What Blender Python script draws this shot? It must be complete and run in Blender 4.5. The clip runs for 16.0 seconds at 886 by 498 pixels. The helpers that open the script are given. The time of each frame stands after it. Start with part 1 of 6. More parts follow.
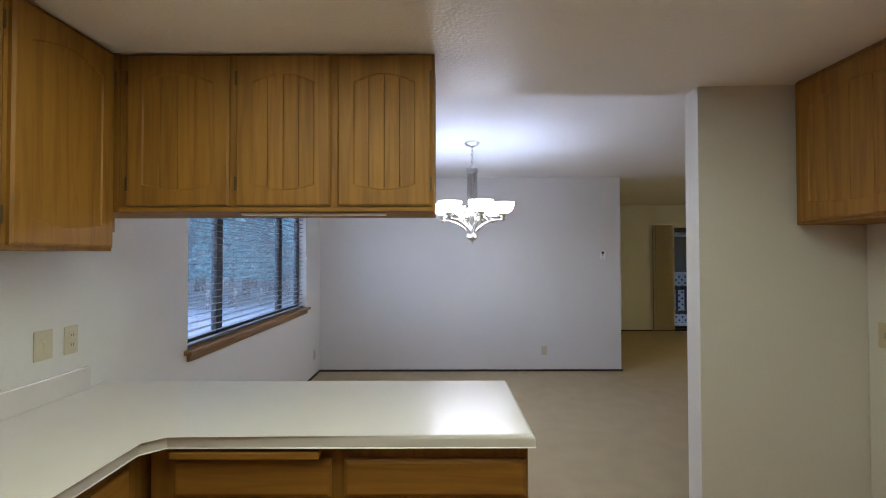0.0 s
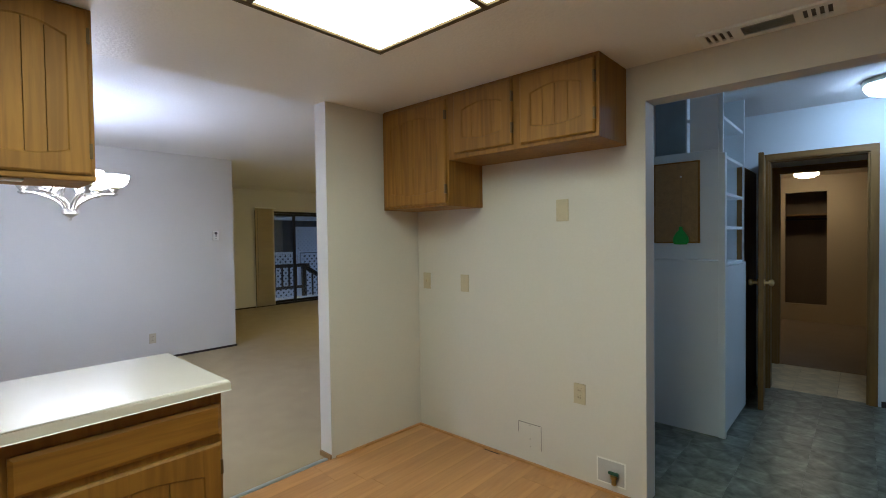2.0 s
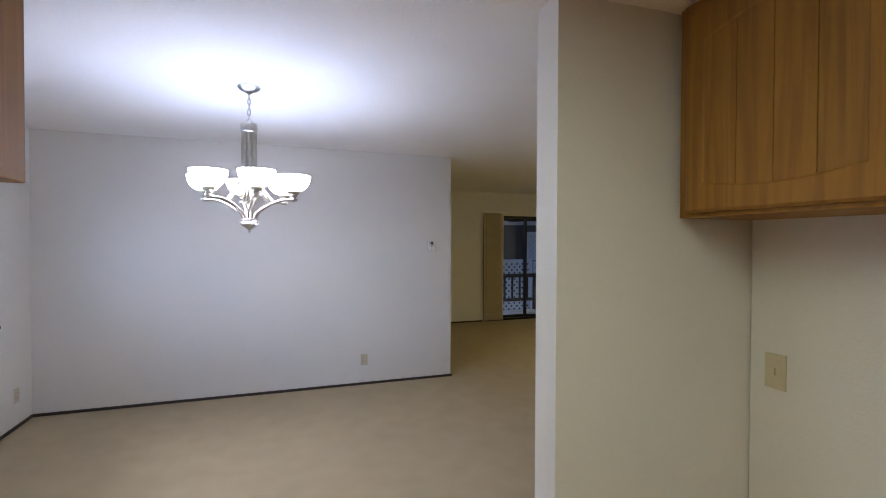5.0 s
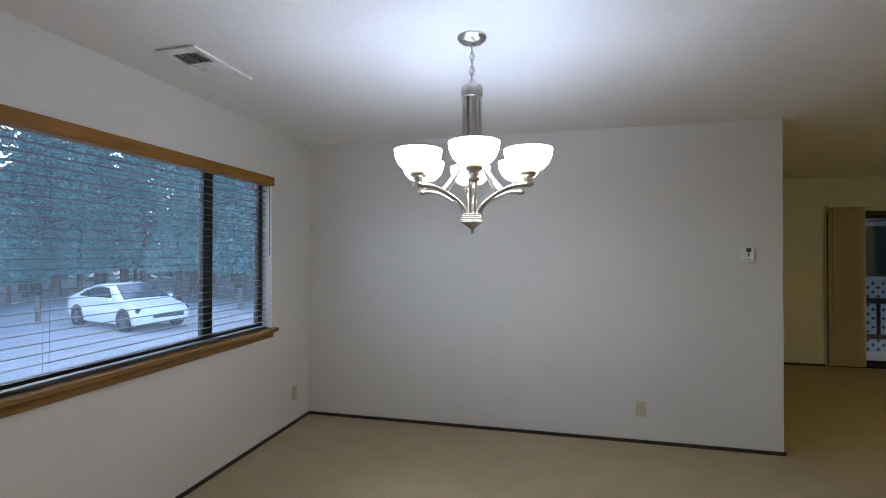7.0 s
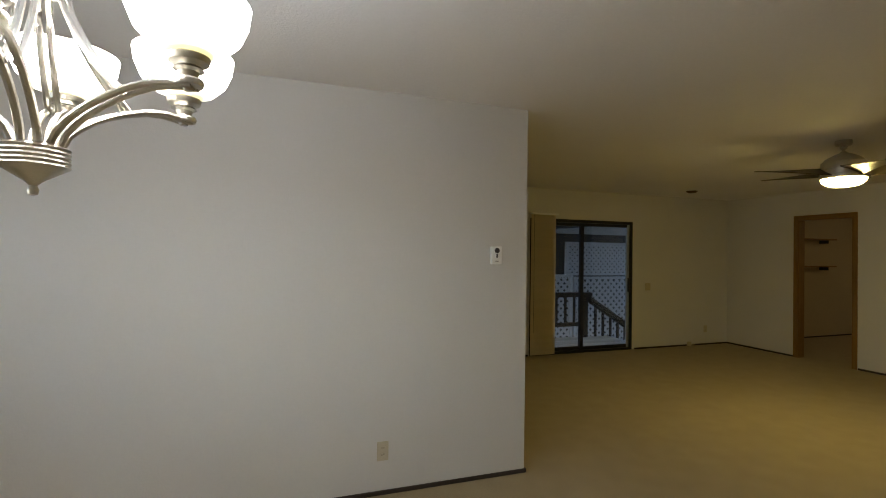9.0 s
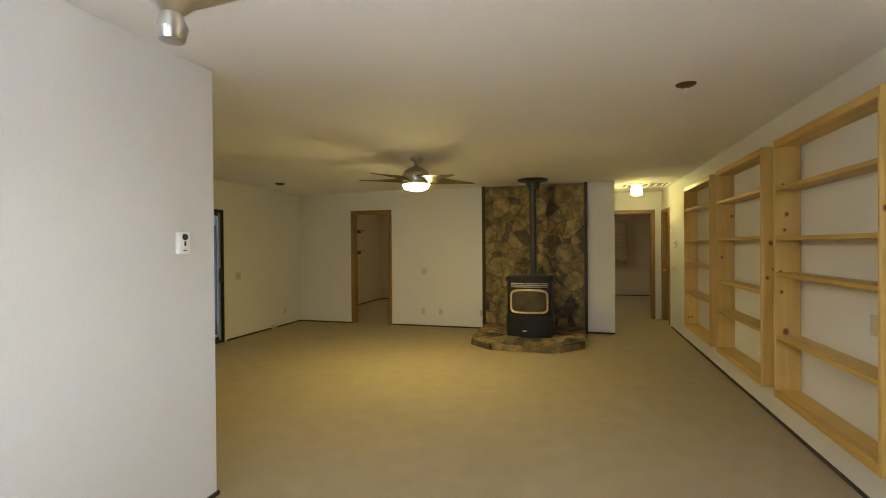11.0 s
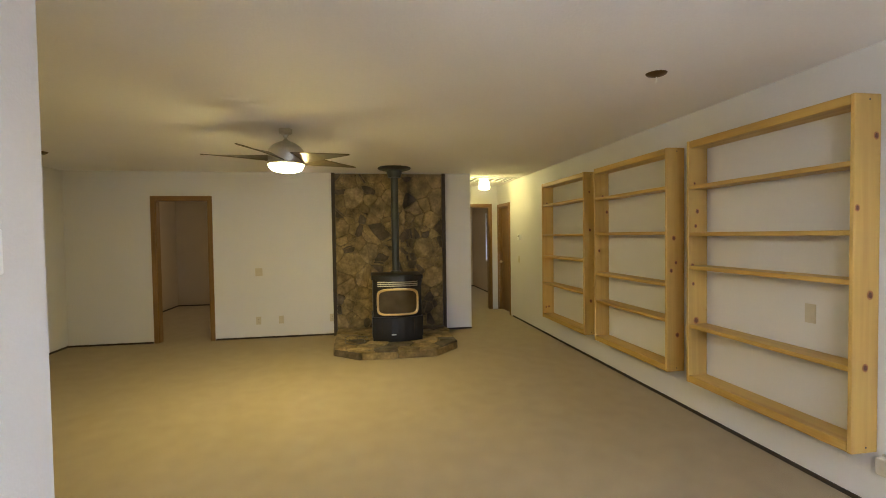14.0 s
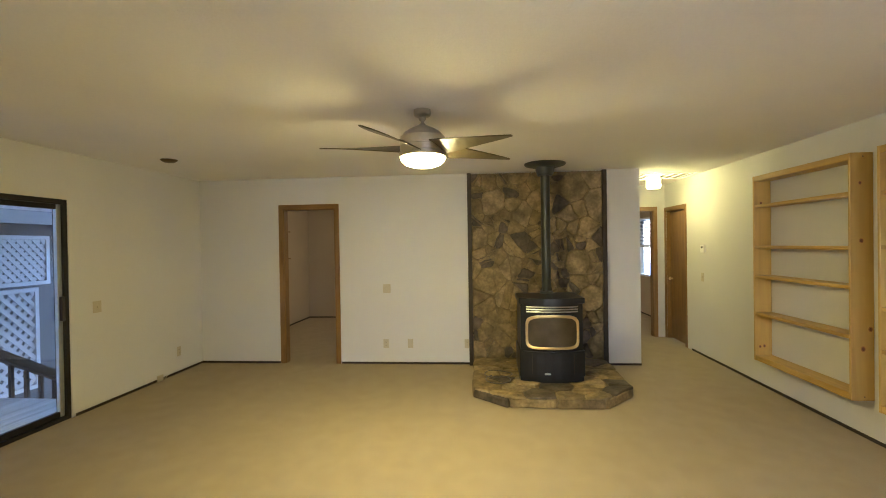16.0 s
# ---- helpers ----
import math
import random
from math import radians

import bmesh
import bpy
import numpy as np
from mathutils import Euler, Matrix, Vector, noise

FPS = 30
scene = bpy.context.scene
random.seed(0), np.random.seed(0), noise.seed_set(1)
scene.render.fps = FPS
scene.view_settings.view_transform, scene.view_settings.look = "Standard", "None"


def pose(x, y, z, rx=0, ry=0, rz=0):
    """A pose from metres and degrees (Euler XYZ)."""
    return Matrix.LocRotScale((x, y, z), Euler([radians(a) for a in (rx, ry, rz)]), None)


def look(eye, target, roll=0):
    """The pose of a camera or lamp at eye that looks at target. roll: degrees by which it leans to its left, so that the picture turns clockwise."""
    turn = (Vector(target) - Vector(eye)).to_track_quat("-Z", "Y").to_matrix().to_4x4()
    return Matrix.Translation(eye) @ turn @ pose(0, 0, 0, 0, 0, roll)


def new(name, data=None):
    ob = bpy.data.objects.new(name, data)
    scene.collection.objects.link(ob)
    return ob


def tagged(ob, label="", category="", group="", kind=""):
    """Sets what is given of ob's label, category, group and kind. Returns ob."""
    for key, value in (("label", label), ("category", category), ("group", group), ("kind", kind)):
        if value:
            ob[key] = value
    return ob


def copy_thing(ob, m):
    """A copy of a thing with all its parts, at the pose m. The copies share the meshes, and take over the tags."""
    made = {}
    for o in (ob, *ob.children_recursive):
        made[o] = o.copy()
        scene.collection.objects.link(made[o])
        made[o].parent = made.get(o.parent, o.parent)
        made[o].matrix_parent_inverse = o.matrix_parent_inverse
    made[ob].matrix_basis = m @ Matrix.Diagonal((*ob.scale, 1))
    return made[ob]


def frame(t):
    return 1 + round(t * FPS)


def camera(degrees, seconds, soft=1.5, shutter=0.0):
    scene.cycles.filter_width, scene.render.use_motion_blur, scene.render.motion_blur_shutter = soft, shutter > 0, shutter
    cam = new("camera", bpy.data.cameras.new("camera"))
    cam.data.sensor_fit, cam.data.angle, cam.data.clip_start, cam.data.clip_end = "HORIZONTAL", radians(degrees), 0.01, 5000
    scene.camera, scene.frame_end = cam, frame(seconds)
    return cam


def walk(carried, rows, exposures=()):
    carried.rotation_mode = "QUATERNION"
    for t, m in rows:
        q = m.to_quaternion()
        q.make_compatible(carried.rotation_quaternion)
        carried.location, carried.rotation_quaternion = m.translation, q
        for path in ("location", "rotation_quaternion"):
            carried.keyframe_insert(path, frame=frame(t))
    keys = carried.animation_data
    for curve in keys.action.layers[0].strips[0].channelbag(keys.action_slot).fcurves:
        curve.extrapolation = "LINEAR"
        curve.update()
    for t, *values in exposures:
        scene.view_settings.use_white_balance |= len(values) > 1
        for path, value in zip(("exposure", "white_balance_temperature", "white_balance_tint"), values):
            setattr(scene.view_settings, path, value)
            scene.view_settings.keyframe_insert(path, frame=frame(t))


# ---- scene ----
cam = camera(87.2, 16.0, soft=1.0)
PATH = [
    (0, (0.01, -0.03, 1.43), (0.01, 1.97, 1.466), -0.1),
    (0.5, (-0.256, -0.189, 1.424), (0.277, 1.738, 1.459), -0.2),
    (1, (-0.451, -0.288, 1.4), (0.503, 1.47, 1.411), -0.4),
    (1.5, (-0.49, -0.313, 1.383), (0.771, 1.239, 1.358), -0.8),
    (2, (-0.447, -0.305, 1.386), (1.037, 1.035, 1.338), -0.8),
    (2.5, (-0.331, -0.226, 1.402), (1.264, 0.978, 1.333), -0.8),
    (3, (-0.137, -0.094, 1.45), (1.461, 1.106, 1.374), -0.7),
    (3.5, (0.036, 0.088, 1.463), (1.544, 1.4, 1.398), -0.3),
    (4, (0.186, 0.388, 1.464), (1.521, 1.876, 1.403), 0.1),
    (4.5, (0.306, 0.68, 1.474), (1.36, 2.379, 1.431), 0.4),
    (5, (0.439, 0.971, 1.5), (1.104, 2.857, 1.469), 0.2),
    (5.2, (0.464, 1.074, 1.506), (0.951, 3.013, 1.483), 0.3),
    (7.3, (0.651, 2.112, 1.439), (0.17, 4.053, 1.459), 0.0),
    (7.5, (0.67, 2.198, 1.423), (0.216, 4.146, 1.444), 0.1),
    (8, (0.717, 2.487, 1.431), (0.455, 4.469, 1.438), 0.4),
    (8.5, (0.723, 2.765, 1.429), (0.863, 4.76, 1.436), 0.6),
    (9, (0.683, 3.046, 1.458), (1.338, 4.935, 1.479), 0.8),
    (9.5, (0.48, 3.249, 1.432), (1.648, 4.872, 1.481), 1.0),
    (10, (0.249, 3.446, 1.429), (1.791, 4.719, 1.488), 0.7),
    (10.2, (0.189, 3.545, 1.427), (1.845, 4.666, 1.474), 0.3),
    (12.3, (-0.012, 4.321, 1.432), (1.985, 4.233, 1.365), -0.1),
    (12.5, (0.05, 4.45, 1.439), (2.043, 4.292, 1.371), -0.1),
    (13, (0.232, 4.623, 1.448), (2.211, 4.341, 1.381), -0.2),
    (13.5, (0.46, 4.788, 1.494), (2.433, 4.465, 1.432), -0.4),
    (14, (0.728, 4.921, 1.478), (2.699, 4.587, 1.42), -0.8),
    (14.5, (1.024, 4.988, 1.539), (3.002, 4.701, 1.489), -1.0),
    (15, (1.341, 5.079, 1.538), (3.332, 4.896, 1.498), -0.7),
    (15.5, (1.622, 5.154, 1.536), (3.621, 5.107, 1.515), -0.8),
    (16, (1.951, 5.196, 1.535), (3.943, 5.368, 1.517), -0.9),
]
walk(cam, [(t, look(eye, target, roll)) for t, eye, target, roll in PATH],
     [(0.0, 0.18, 5450, 19), (1.0, 0.10, 5450, 18), (1.5, 0.20, 5450, 17), (2.5, 0.66, 5250, 17), (3.5, 0.74, 5250, 18), (5.0, 0.40, 5450, 21), (7.5, -0.16, 5850, 11),
      (8.5, -0.14, 6300, 10), (9.0, -0.02, 6550, 10), (10.2, 0.88, 6350, 10), (12.5, 1.26, 5850, 18), (14.5, 1.52, 5600, 18), (16.0, 1.84, 5350, 18)])

# ---- world, daylight and lamps ----
world = bpy.data.worlds.new("overcast_sky")
scene.world = world
world.use_nodes = True
wn = world.node_tree
sky = wn.nodes.new("ShaderNodeTexSky")
sky.sky_type = "NISHITA"
sky.sun_disc = False
sky.sun_elevation, sky.sun_rotation = radians(38), radians(-70)
wn.links.new(sky.outputs["Color"], wn.nodes["Background"].inputs["Color"])
wn.nodes["Background"].inputs["Strength"].default_value = 0.75
SUN = bpy.data.lights.new("sun", "SUN")
SUN.energy, SUN.angle, SUN.color = 1.5, radians(15), (1.0, 0.96, 0.9)
new("sun", SUN).matrix_world = look((-20, 8, 18), (0, 4, 0))


def lamp(name, place, watts, color, radius=0.05):
    data = bpy.data.lights.new(name, "POINT")
    data.energy, data.color, data.shadow_soft_size = watts, color, radius
    ob = new(name, data)
    ob.location = place
    return ob


COOL, WARM, TUBE = (0.71, 0.81, 1.0), (1.0, 0.788, 0.255), (0.945, 0.962, 0.60)
W_CHAND = 2.2
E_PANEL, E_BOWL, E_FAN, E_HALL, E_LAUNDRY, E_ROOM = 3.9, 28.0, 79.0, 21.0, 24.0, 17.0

# ---- materials ----


def surface(name, color, rough=0.5, metal=0.0, scale=8.0, vary=0.08, fine=0.04, fine_scale=120.0, bump=0.0,
            bump_scale=200.0, stretch=(1, 1, 1), random_tint=0.0, emit=0.0, emit_color=None, coat=0.0, island=False):
    """A node material: base colour varied at two scales, with fine relief."""
    m = bpy.data.materials.new(name)
    m.use_nodes = True
    nt = m.node_tree
    b = nt.nodes["Principled BSDF"]
    b.inputs["Roughness"].default_value, b.inputs["Metallic"].default_value = rough, metal
    b.inputs["Coat Weight"].default_value = coat
    tc = nt.nodes.new("ShaderNodeTexCoord")
    mp = nt.nodes.new("ShaderNodeMapping")
    mp.inputs["Scale"].default_value = stretch
    nt.links.new(tc.outputs["Object"], mp.inputs["Vector"])

    def noisy(s, detail):
        n = nt.nodes.new("ShaderNodeTexNoise")
        n.inputs["Scale"].default_value, n.inputs["Detail"].default_value = s, detail
        nt.links.new(mp.outputs["Vector"], n.inputs["Vector"])
        return n.outputs["Fac"]

    def ranged(sock, amount):
        r = nt.nodes.new("ShaderNodeMapRange")
        r.inputs["From Min"].default_value, r.inputs["From Max"].default_value = 0.25, 0.75
        r.inputs["To Min"].default_value, r.inputs["To Max"].default_value = 1 - amount, 1 + amount
        nt.links.new(sock, r.inputs["Value"])
        return r.outputs["Result"]

    def times(a, c):
        q = nt.nodes.new("ShaderNodeMath")
        q.operation = "MULTIPLY"
        nt.links.new(a, q.inputs[0])
        nt.links.new(c, q.inputs[1])
        return q.outputs["Value"]

    value = times(ranged(noisy(scale, 4), vary), ranged(noisy(fine_scale, 3), fine))
    if random_tint:
        if island:
            g = nt.nodes.new("ShaderNodeNewGeometry").outputs["Random Per Island"]
        else:
            g = nt.nodes.new("ShaderNodeObjectInfo").outputs["Random"]
        r = nt.nodes.new("ShaderNodeMapRange")
        r.inputs["To Min"].default_value, r.inputs["To Max"].default_value = 1 - random_tint, 1 + random_tint
        nt.links.new(g, r.inputs["Value"])
        value = times(value, r.outputs["Result"])
    mix = nt.nodes.new("ShaderNodeMix")
    mix.data_type, mix.blend_type = "RGBA", "MULTIPLY"
    mix.inputs["Factor"].default_value = 1.0
    mix.inputs["A"].default_value = (*color, 1)
    nt.links.new(value, mix.inputs["B"])
    nt.links.new(mix.outputs["Result"], b.inputs["Base Color"])
    if bump:
        bp = nt.nodes.new("ShaderNodeBump")
        bp.inputs["Strength"].default_value, bp.inputs["Distance"].default_value = bump, 0.004
        nt.links.new(noisy(bump_scale, 3), bp.inputs["Height"])
        nt.links.new(bp.outputs["Normal"], b.inputs["Normal"])
    if emit:
        b.inputs["Emission Color"].default_value = (*(emit_color or color), 1)
        b.inputs["Emission Strength"].default_value = emit
    return m


def wood(name, color, dark, axis, rough=0.42, ring=26.0, contrast=0.42, coat=0.07):
    """Wood with grain along one axis (0 x, 1 y, 2 z)."""
    m = surface(name, color, rough, scale=3.0, vary=0.12, fine=0.06, fine_scale=30.0, bump=0.12, bump_scale=60.0, coat=coat,
                random_tint=0.07, stretch=[0.06 if i == axis else 1.0 for i in range(3)])
    nt = m.node_tree
    b = nt.nodes["Principled BSDF"]
    link = b.inputs["Base Color"].links[0]
    plain = link.from_socket
    mp = next(n for n in nt.nodes if n.type == "MAPPING")
    warp = nt.nodes.new("ShaderNodeTexNoise")
    warp.inputs["Scale"].default_value, warp.inputs["Detail"].default_value = ring, 6
    warp.inputs["Distortion"].default_value = 1.2
    nt.links.new(mp.outputs["Vector"], warp.inputs["Vector"])
    ramp = nt.nodes.new("ShaderNodeValToRGB")
    ramp.color_ramp.elements[0].position, ramp.color_ramp.elements[1].position = 0.36, 0.58
    ramp.color_ramp.elements[0].color = (*dark, 1)
    ramp.color_ramp.elements[1].color = (1, 1, 1, 1)
    nt.links.new(warp.outputs["Fac"], ramp.inputs["Fac"])
    mix = nt.nodes.new("ShaderNodeMix")
    mix.data_type, mix.blend_type = "RGBA", "MULTIPLY"
    mix.inputs["Factor"].default_value = contrast
    nt.links.new(plain, mix.inputs["A"])
    nt.links.new(ramp.outputs["Color"], mix.inputs["B"])
    nt.links.new(mix.outputs["Result"], b.inputs["Base Color"])
    return m


def glass(name, tint=(0.95, 0.98, 1.0), haze=0.0):
    m = bpy.data.materials.new(name)
    m.use_nodes = True
    b = m.node_tree.nodes["Principled BSDF"]
    b.inputs["Base Color"].default_value = (*tint, 1)
    b.inputs["Roughness"].default_value, b.inputs["IOR"].default_value = 0.0, 1.45
    b.inputs["Transmission Weight"].default_value = 1.0
    # a bluish veil mixed into the glass imitates bright haze outside
    if haze:
        veil, mix = m.node_tree.nodes.new("ShaderNodeBsdfTranslucent"), m.node_tree.nodes.new("ShaderNodeMixShader")
        veil.inputs["Color"].default_value = (0.62, 0.86, 1.0, 1)
        mix.inputs["Fac"].default_value = haze
        m.node_tree.links.new(b.outputs[0], mix.inputs[1])
        m.node_tree.links.new(veil.outputs[0], mix.inputs[2])
        m.node_tree.links.new(mix.outputs[0], m.node_tree.nodes["Material Output"].inputs["Surface"])
    return m


PAINT = surface("wall_paint", (0.69, 0.675, 0.645), 0.55, scale=1.2, vary=0.025, fine=0.012, fine_scale=60, bump=0.22, bump_scale=110)
CEIL = surface("ceiling_paint", (0.87, 0.852, 0.835), 0.8, scale=0.9, vary=0.03, fine=0.015, fine_scale=50, bump=0.45, bump_scale=75)
KITCHEN_CEIL = surface("kitchen_ceiling_paint", (0.86, 0.83, 0.79), 0.40, scale=0.9, vary=0.03, fine=0.015, fine_scale=50, bump=0.5, bump_scale=70)
LAUNDRY_PAINT = surface("laundry_paint", (0.80, 0.86, 0.89), 0.5, scale=1.5, vary=0.03, fine=0.015, bump=0.15, bump_scale=110)
# den and bedroom walls: the rooms' dim warm light is put into the colour
DIM_ROOM_PAINT = surface("dim_room_paint", (0.52, 0.43, 0.29), 0.6, scale=1.5, vary=0.04, fine=0.02, bump=0.15, bump_scale=110)
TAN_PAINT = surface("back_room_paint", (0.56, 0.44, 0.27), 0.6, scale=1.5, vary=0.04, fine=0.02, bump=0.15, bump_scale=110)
# the closet's inner shade is put into this dark brown
CLOSET_SHADE = surface("closet_shade", (0.19, 0.135, 0.08), 0.6, scale=3, vary=0.12, fine=0.06, stretch=(1, 1, 0.1))
CARPET = surface("carpet", (0.382, 0.308, 0.188), 0.95, scale=5.5, vary=0.065, fine=0.22, fine_scale=190, bump=0.9, bump_scale=260)
BROWN_CARPET = surface("brown_carpet", (0.30, 0.22, 0.14), 0.95, scale=2, vary=0.10, fine=0.2, fine_scale=190, bump=0.9, bump_scale=260)
OAK_V = wood("oak_upright", (0.285, 0.134, 0.0125), (0.42, 0.34, 0.22), 2, 0.6, coat=0.0)
OAK_X = wood("oak_lengthwise", (0.285, 0.134, 0.0125), (0.42, 0.34, 0.22), 0, 0.6, coat=0.0)
OAK_Y = wood("oak_crosswise", (0.285, 0.134, 0.0125), (0.42, 0.34, 0.22), 1, 0.6, coat=0.0)
TRIM_V = wood("stained_trim_upright", (0.25, 0.135, 0.033), (0.5, 0.42, 0.30), 2)
TRIM_X = wood("stained_trim_lengthwise", (0.25, 0.135, 0.033), (0.5, 0.42, 0.30), 0)
TRIM_Y = wood("stained_trim_crosswise", (0.25, 0.135, 0.033), (0.5, 0.42, 0.30), 1)
PINE_V = wood("pine_upright", (0.60, 0.395, 0.098), (0.66, 0.52, 0.36), 2, 0.45, 10, 0.34)
PINE_X = wood("pine_lengthwise", (0.52, 0.335, 0.070), (0.60, 0.46, 0.30), 0, 0.45, 10, 0.42)
KNOT = surface("pine_knot", (0.14, 0.05, 0.025), 0.5, scale=60, vary=0.3, fine=0.1)
KNOT_RIM = surface("pine_knot_rim", (0.36, 0.16, 0.05), 0.5, scale=60, vary=0.2, fine=0.1)
PLANK = wood("floor_plank", (0.52, 0.27, 0.095), (0.7, 0.6, 0.48), 0, 0.32, 18, 0.45)
BLACK_GAP = surface("dark_gap", (0.035, 0.024, 0.018), 0.7, scale=10, vary=0.2, fine=0.1)
LAMINATE = surface("cream_laminate", (0.655, 0.62, 0.58), 0.26, scale=5, vary=0.02, fine=0.03, fine_scale=320, bump=0.03, bump_scale=300)
IVORY = surface("ivory_plastic", (0.56, 0.50, 0.36), 0.35, scale=30, vary=0.04, fine=0.02)
WHITE_PLASTIC = surface("white_plastic", (0.86, 0.86, 0.84), 0.35, scale=30, vary=0.03, fine=0.02)
DARK_PLASTIC = surface("dark_plastic", (0.05, 0.045, 0.05), 0.4, scale=30, vary=0.1, fine=0.05)
NICKEL = surface("brushed_nickel", (0.58, 0.56, 0.51), 0.28, 1.0, scale=20, vary=0.06, fine=0.05, fine_scale=300)
BRONZE = surface("bronze_edge", (0.13, 0.085, 0.04), 0.4, 0.7, scale=20, vary=0.1, fine=0.05)
BLADE = wood("fan_blade", (0.085, 0.066, 0.034), (0.5, 0.45, 0.4), 0, 0.4)
FROST = surface("lit_frosted_glass", (0.95, 0.94, 0.92), 0.35, scale=12, vary=0.02, fine=0.01, emit=E_BOWL, emit_color=(1.0, 0.98, 0.94))

BOWL_INSIDE = surface("frosted_glass_inside", (0.85, 0.85, 0.84), 0.4, scale=12, vary=0.02, fine=0.01)
# the bowls glow white round the bulb and yellowish towards the cup
nt = FROST.node_tree
where, part_z, grow, tone = [nt.nodes.new("ShaderNode" + k) for k in ("TexCoord", "SeparateXYZ", "MapRange", "ValToRGB")]
grow.inputs["From Min"].default_value, grow.inputs["From Max"].default_value = 1.806, 1.850
nt.links.new(where.outputs["Object"], part_z.inputs["Vector"])
nt.links.new(part_z.outputs["Z"], grow.inputs["Value"])
tone.color_ramp.elements[0].color, tone.color_ramp.elements[1].color = (1.0 / E_BOWL, 0.86 / E_BOWL, 0.42 / E_BOWL, 1), (1.0, 0.98, 0.94, 1)
nt.links.new(grow.outputs["Result"], tone.inputs["Fac"])
nt.links.new(tone.outputs["Color"], nt.nodes["Principled BSDF"].inputs["Emission Color"])
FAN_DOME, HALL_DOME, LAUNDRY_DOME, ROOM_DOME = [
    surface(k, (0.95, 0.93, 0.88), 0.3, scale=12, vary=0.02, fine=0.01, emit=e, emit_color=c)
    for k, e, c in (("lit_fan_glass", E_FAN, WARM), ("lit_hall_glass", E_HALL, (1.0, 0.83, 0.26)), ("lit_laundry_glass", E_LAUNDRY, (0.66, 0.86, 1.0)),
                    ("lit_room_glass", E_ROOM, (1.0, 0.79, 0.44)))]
DIFFUSER = surface("lit_light_panel", (0.9, 0.88, 0.8), 0.4, scale=25, vary=0.02, fine=0.03, fine_scale=240, bump=0.1, bump_scale=240,
                   emit=E_PANEL, emit_color=TUBE)
STOVE_BLACK = surface("stove_enamel", (0.012, 0.013, 0.017), 0.38, 0.2, scale=12, vary=0.2, fine=0.1, bump=0.05)
PIPE_BLACK = surface("stove_pipe_steel", (0.045, 0.05, 0.048), 0.42, 0.5, scale=9, vary=0.2, fine=0.08)
BRASS = surface("polished_brass", (0.72, 0.56, 0.27), 0.40, 1.0, scale=20, vary=0.06, fine=0.03)
SOOT_GLASS = surface("sooty_glass", (0.13, 0.10, 0.06), 0.3, scale=6, vary=0.3, fine=0.1)
STONES = [surface("flagstone_" + k, c, 0.75, scale=6, vary=0.68, fine=0.28, fine_scale=30, bump=1.0, bump_scale=17, random_tint=0.20)
          for k, c in (("ochre", (0.240, 0.174, 0.070)), ("tan", (0.265, 0.195, 0.088)), ("brown", (0.205, 0.146, 0.060)),
                       ("grey", (0.085, 0.066, 0.042)))]
MORTAR = surface("mortar", (0.185, 0.137, 0.066), 0.9, scale=18, vary=0.25, fine=0.15, bump=0.7, bump_scale=90)
PANE = glass("window_glass")
HAZY_PANE = glass("hazy_window_glass", haze=0.024)
# pale slats coloured dark: their backlit shade is put into the tone
BACKLIT_BLIND = surface("backlit_blind_slat", (0.085, 0.095, 0.105), 0.45, scale=10, vary=0.02, fine=0.01)
VANE = surface("vertical_blind_vane", (0.80, 0.70, 0.50), 0.7, scale=15, vary=0.06, fine=0.05, fine_scale=180)
DARK_FRAME = surface("dark_bronze_aluminium", (0.028, 0.026, 0.026), 0.4, 0.4, scale=20, vary=0.1, fine=0.05)
ALU = surface("pale_aluminium", (0.55, 0.60, 0.62), 0.35, 0.8, scale=20, vary=0.05, fine=0.03)
CORK = surface("cork", (0.42, 0.27, 0.12), 0.85, scale=30, vary=0.12, fine=0.25, fine_scale=150, bump=0.4, bump_scale=160)
GREEN = surface("green_plastic", (0.03, 0.42, 0.05), 0.35, scale=15, vary=0.08, fine=0.03)
VINYL = surface("stone_vinyl", (0.155, 0.176, 0.145), 0.30, scale=10, vary=0.80, fine=0.35, fine_scale=28, bump=0.55, bump_scale=26, random_tint=0.06)
YELLOW_VINYL = surface("yellow_vinyl", (0.60, 0.51, 0.31), 0.35, scale=8, vary=0.25, fine=0.1, fine_scale=40, random_tint=0.1)
BRASS_VALVE = surface("valve_brass", (0.5, 0.36, 0.14), 0.35, 1.0, scale=30, vary=0.15, fine=0.05)
GROUND_M = surface("gravel_ground", (0.32, 0.32, 0.32), 0.9, scale=0.6, vary=0.25, fine=0.25, fine_scale=30, bump=0.6, bump_scale=40)
ROAD_M = surface("pale_asphalt", (0.31, 0.315, 0.32), 0.85, scale=0.8, vary=0.12, fine=0.15, fine_scale=60, bump=0.3, bump_scale=120)
# grey boards paled: the daylight on the deck is put into their colour
DECK = wood("daylit_deck_board", (0.60, 0.60, 0.58), (0.6, 0.6, 0.6), 0, 0.75, 20, 0.5, 0.0)
RAIL = wood("weathered_rail", (0.030, 0.024, 0.020), (0.6, 0.55, 0.5), 0, 0.7, 20, 0.5, 0.0)
# white lattice toned down, with the eave's shade put into its colour
LATTICE = surface("shaded_lattice_paint", (0.38, 0.41, 0.46), 0.6, scale=6, vary=0.10, fine=0.06)
# near-black siding: the shade behind the lattice is put into its colour
SIDING = surface("shaded_siding", (0.052, 0.056, 0.062), 0.7, scale=3, vary=0.12, fine=0.08, fine_scale=60)
ROOF = surface("roof_shingle", (0.55, 0.56, 0.58), 0.8, scale=12, vary=0.2, fine=0.2, fine_scale=60)
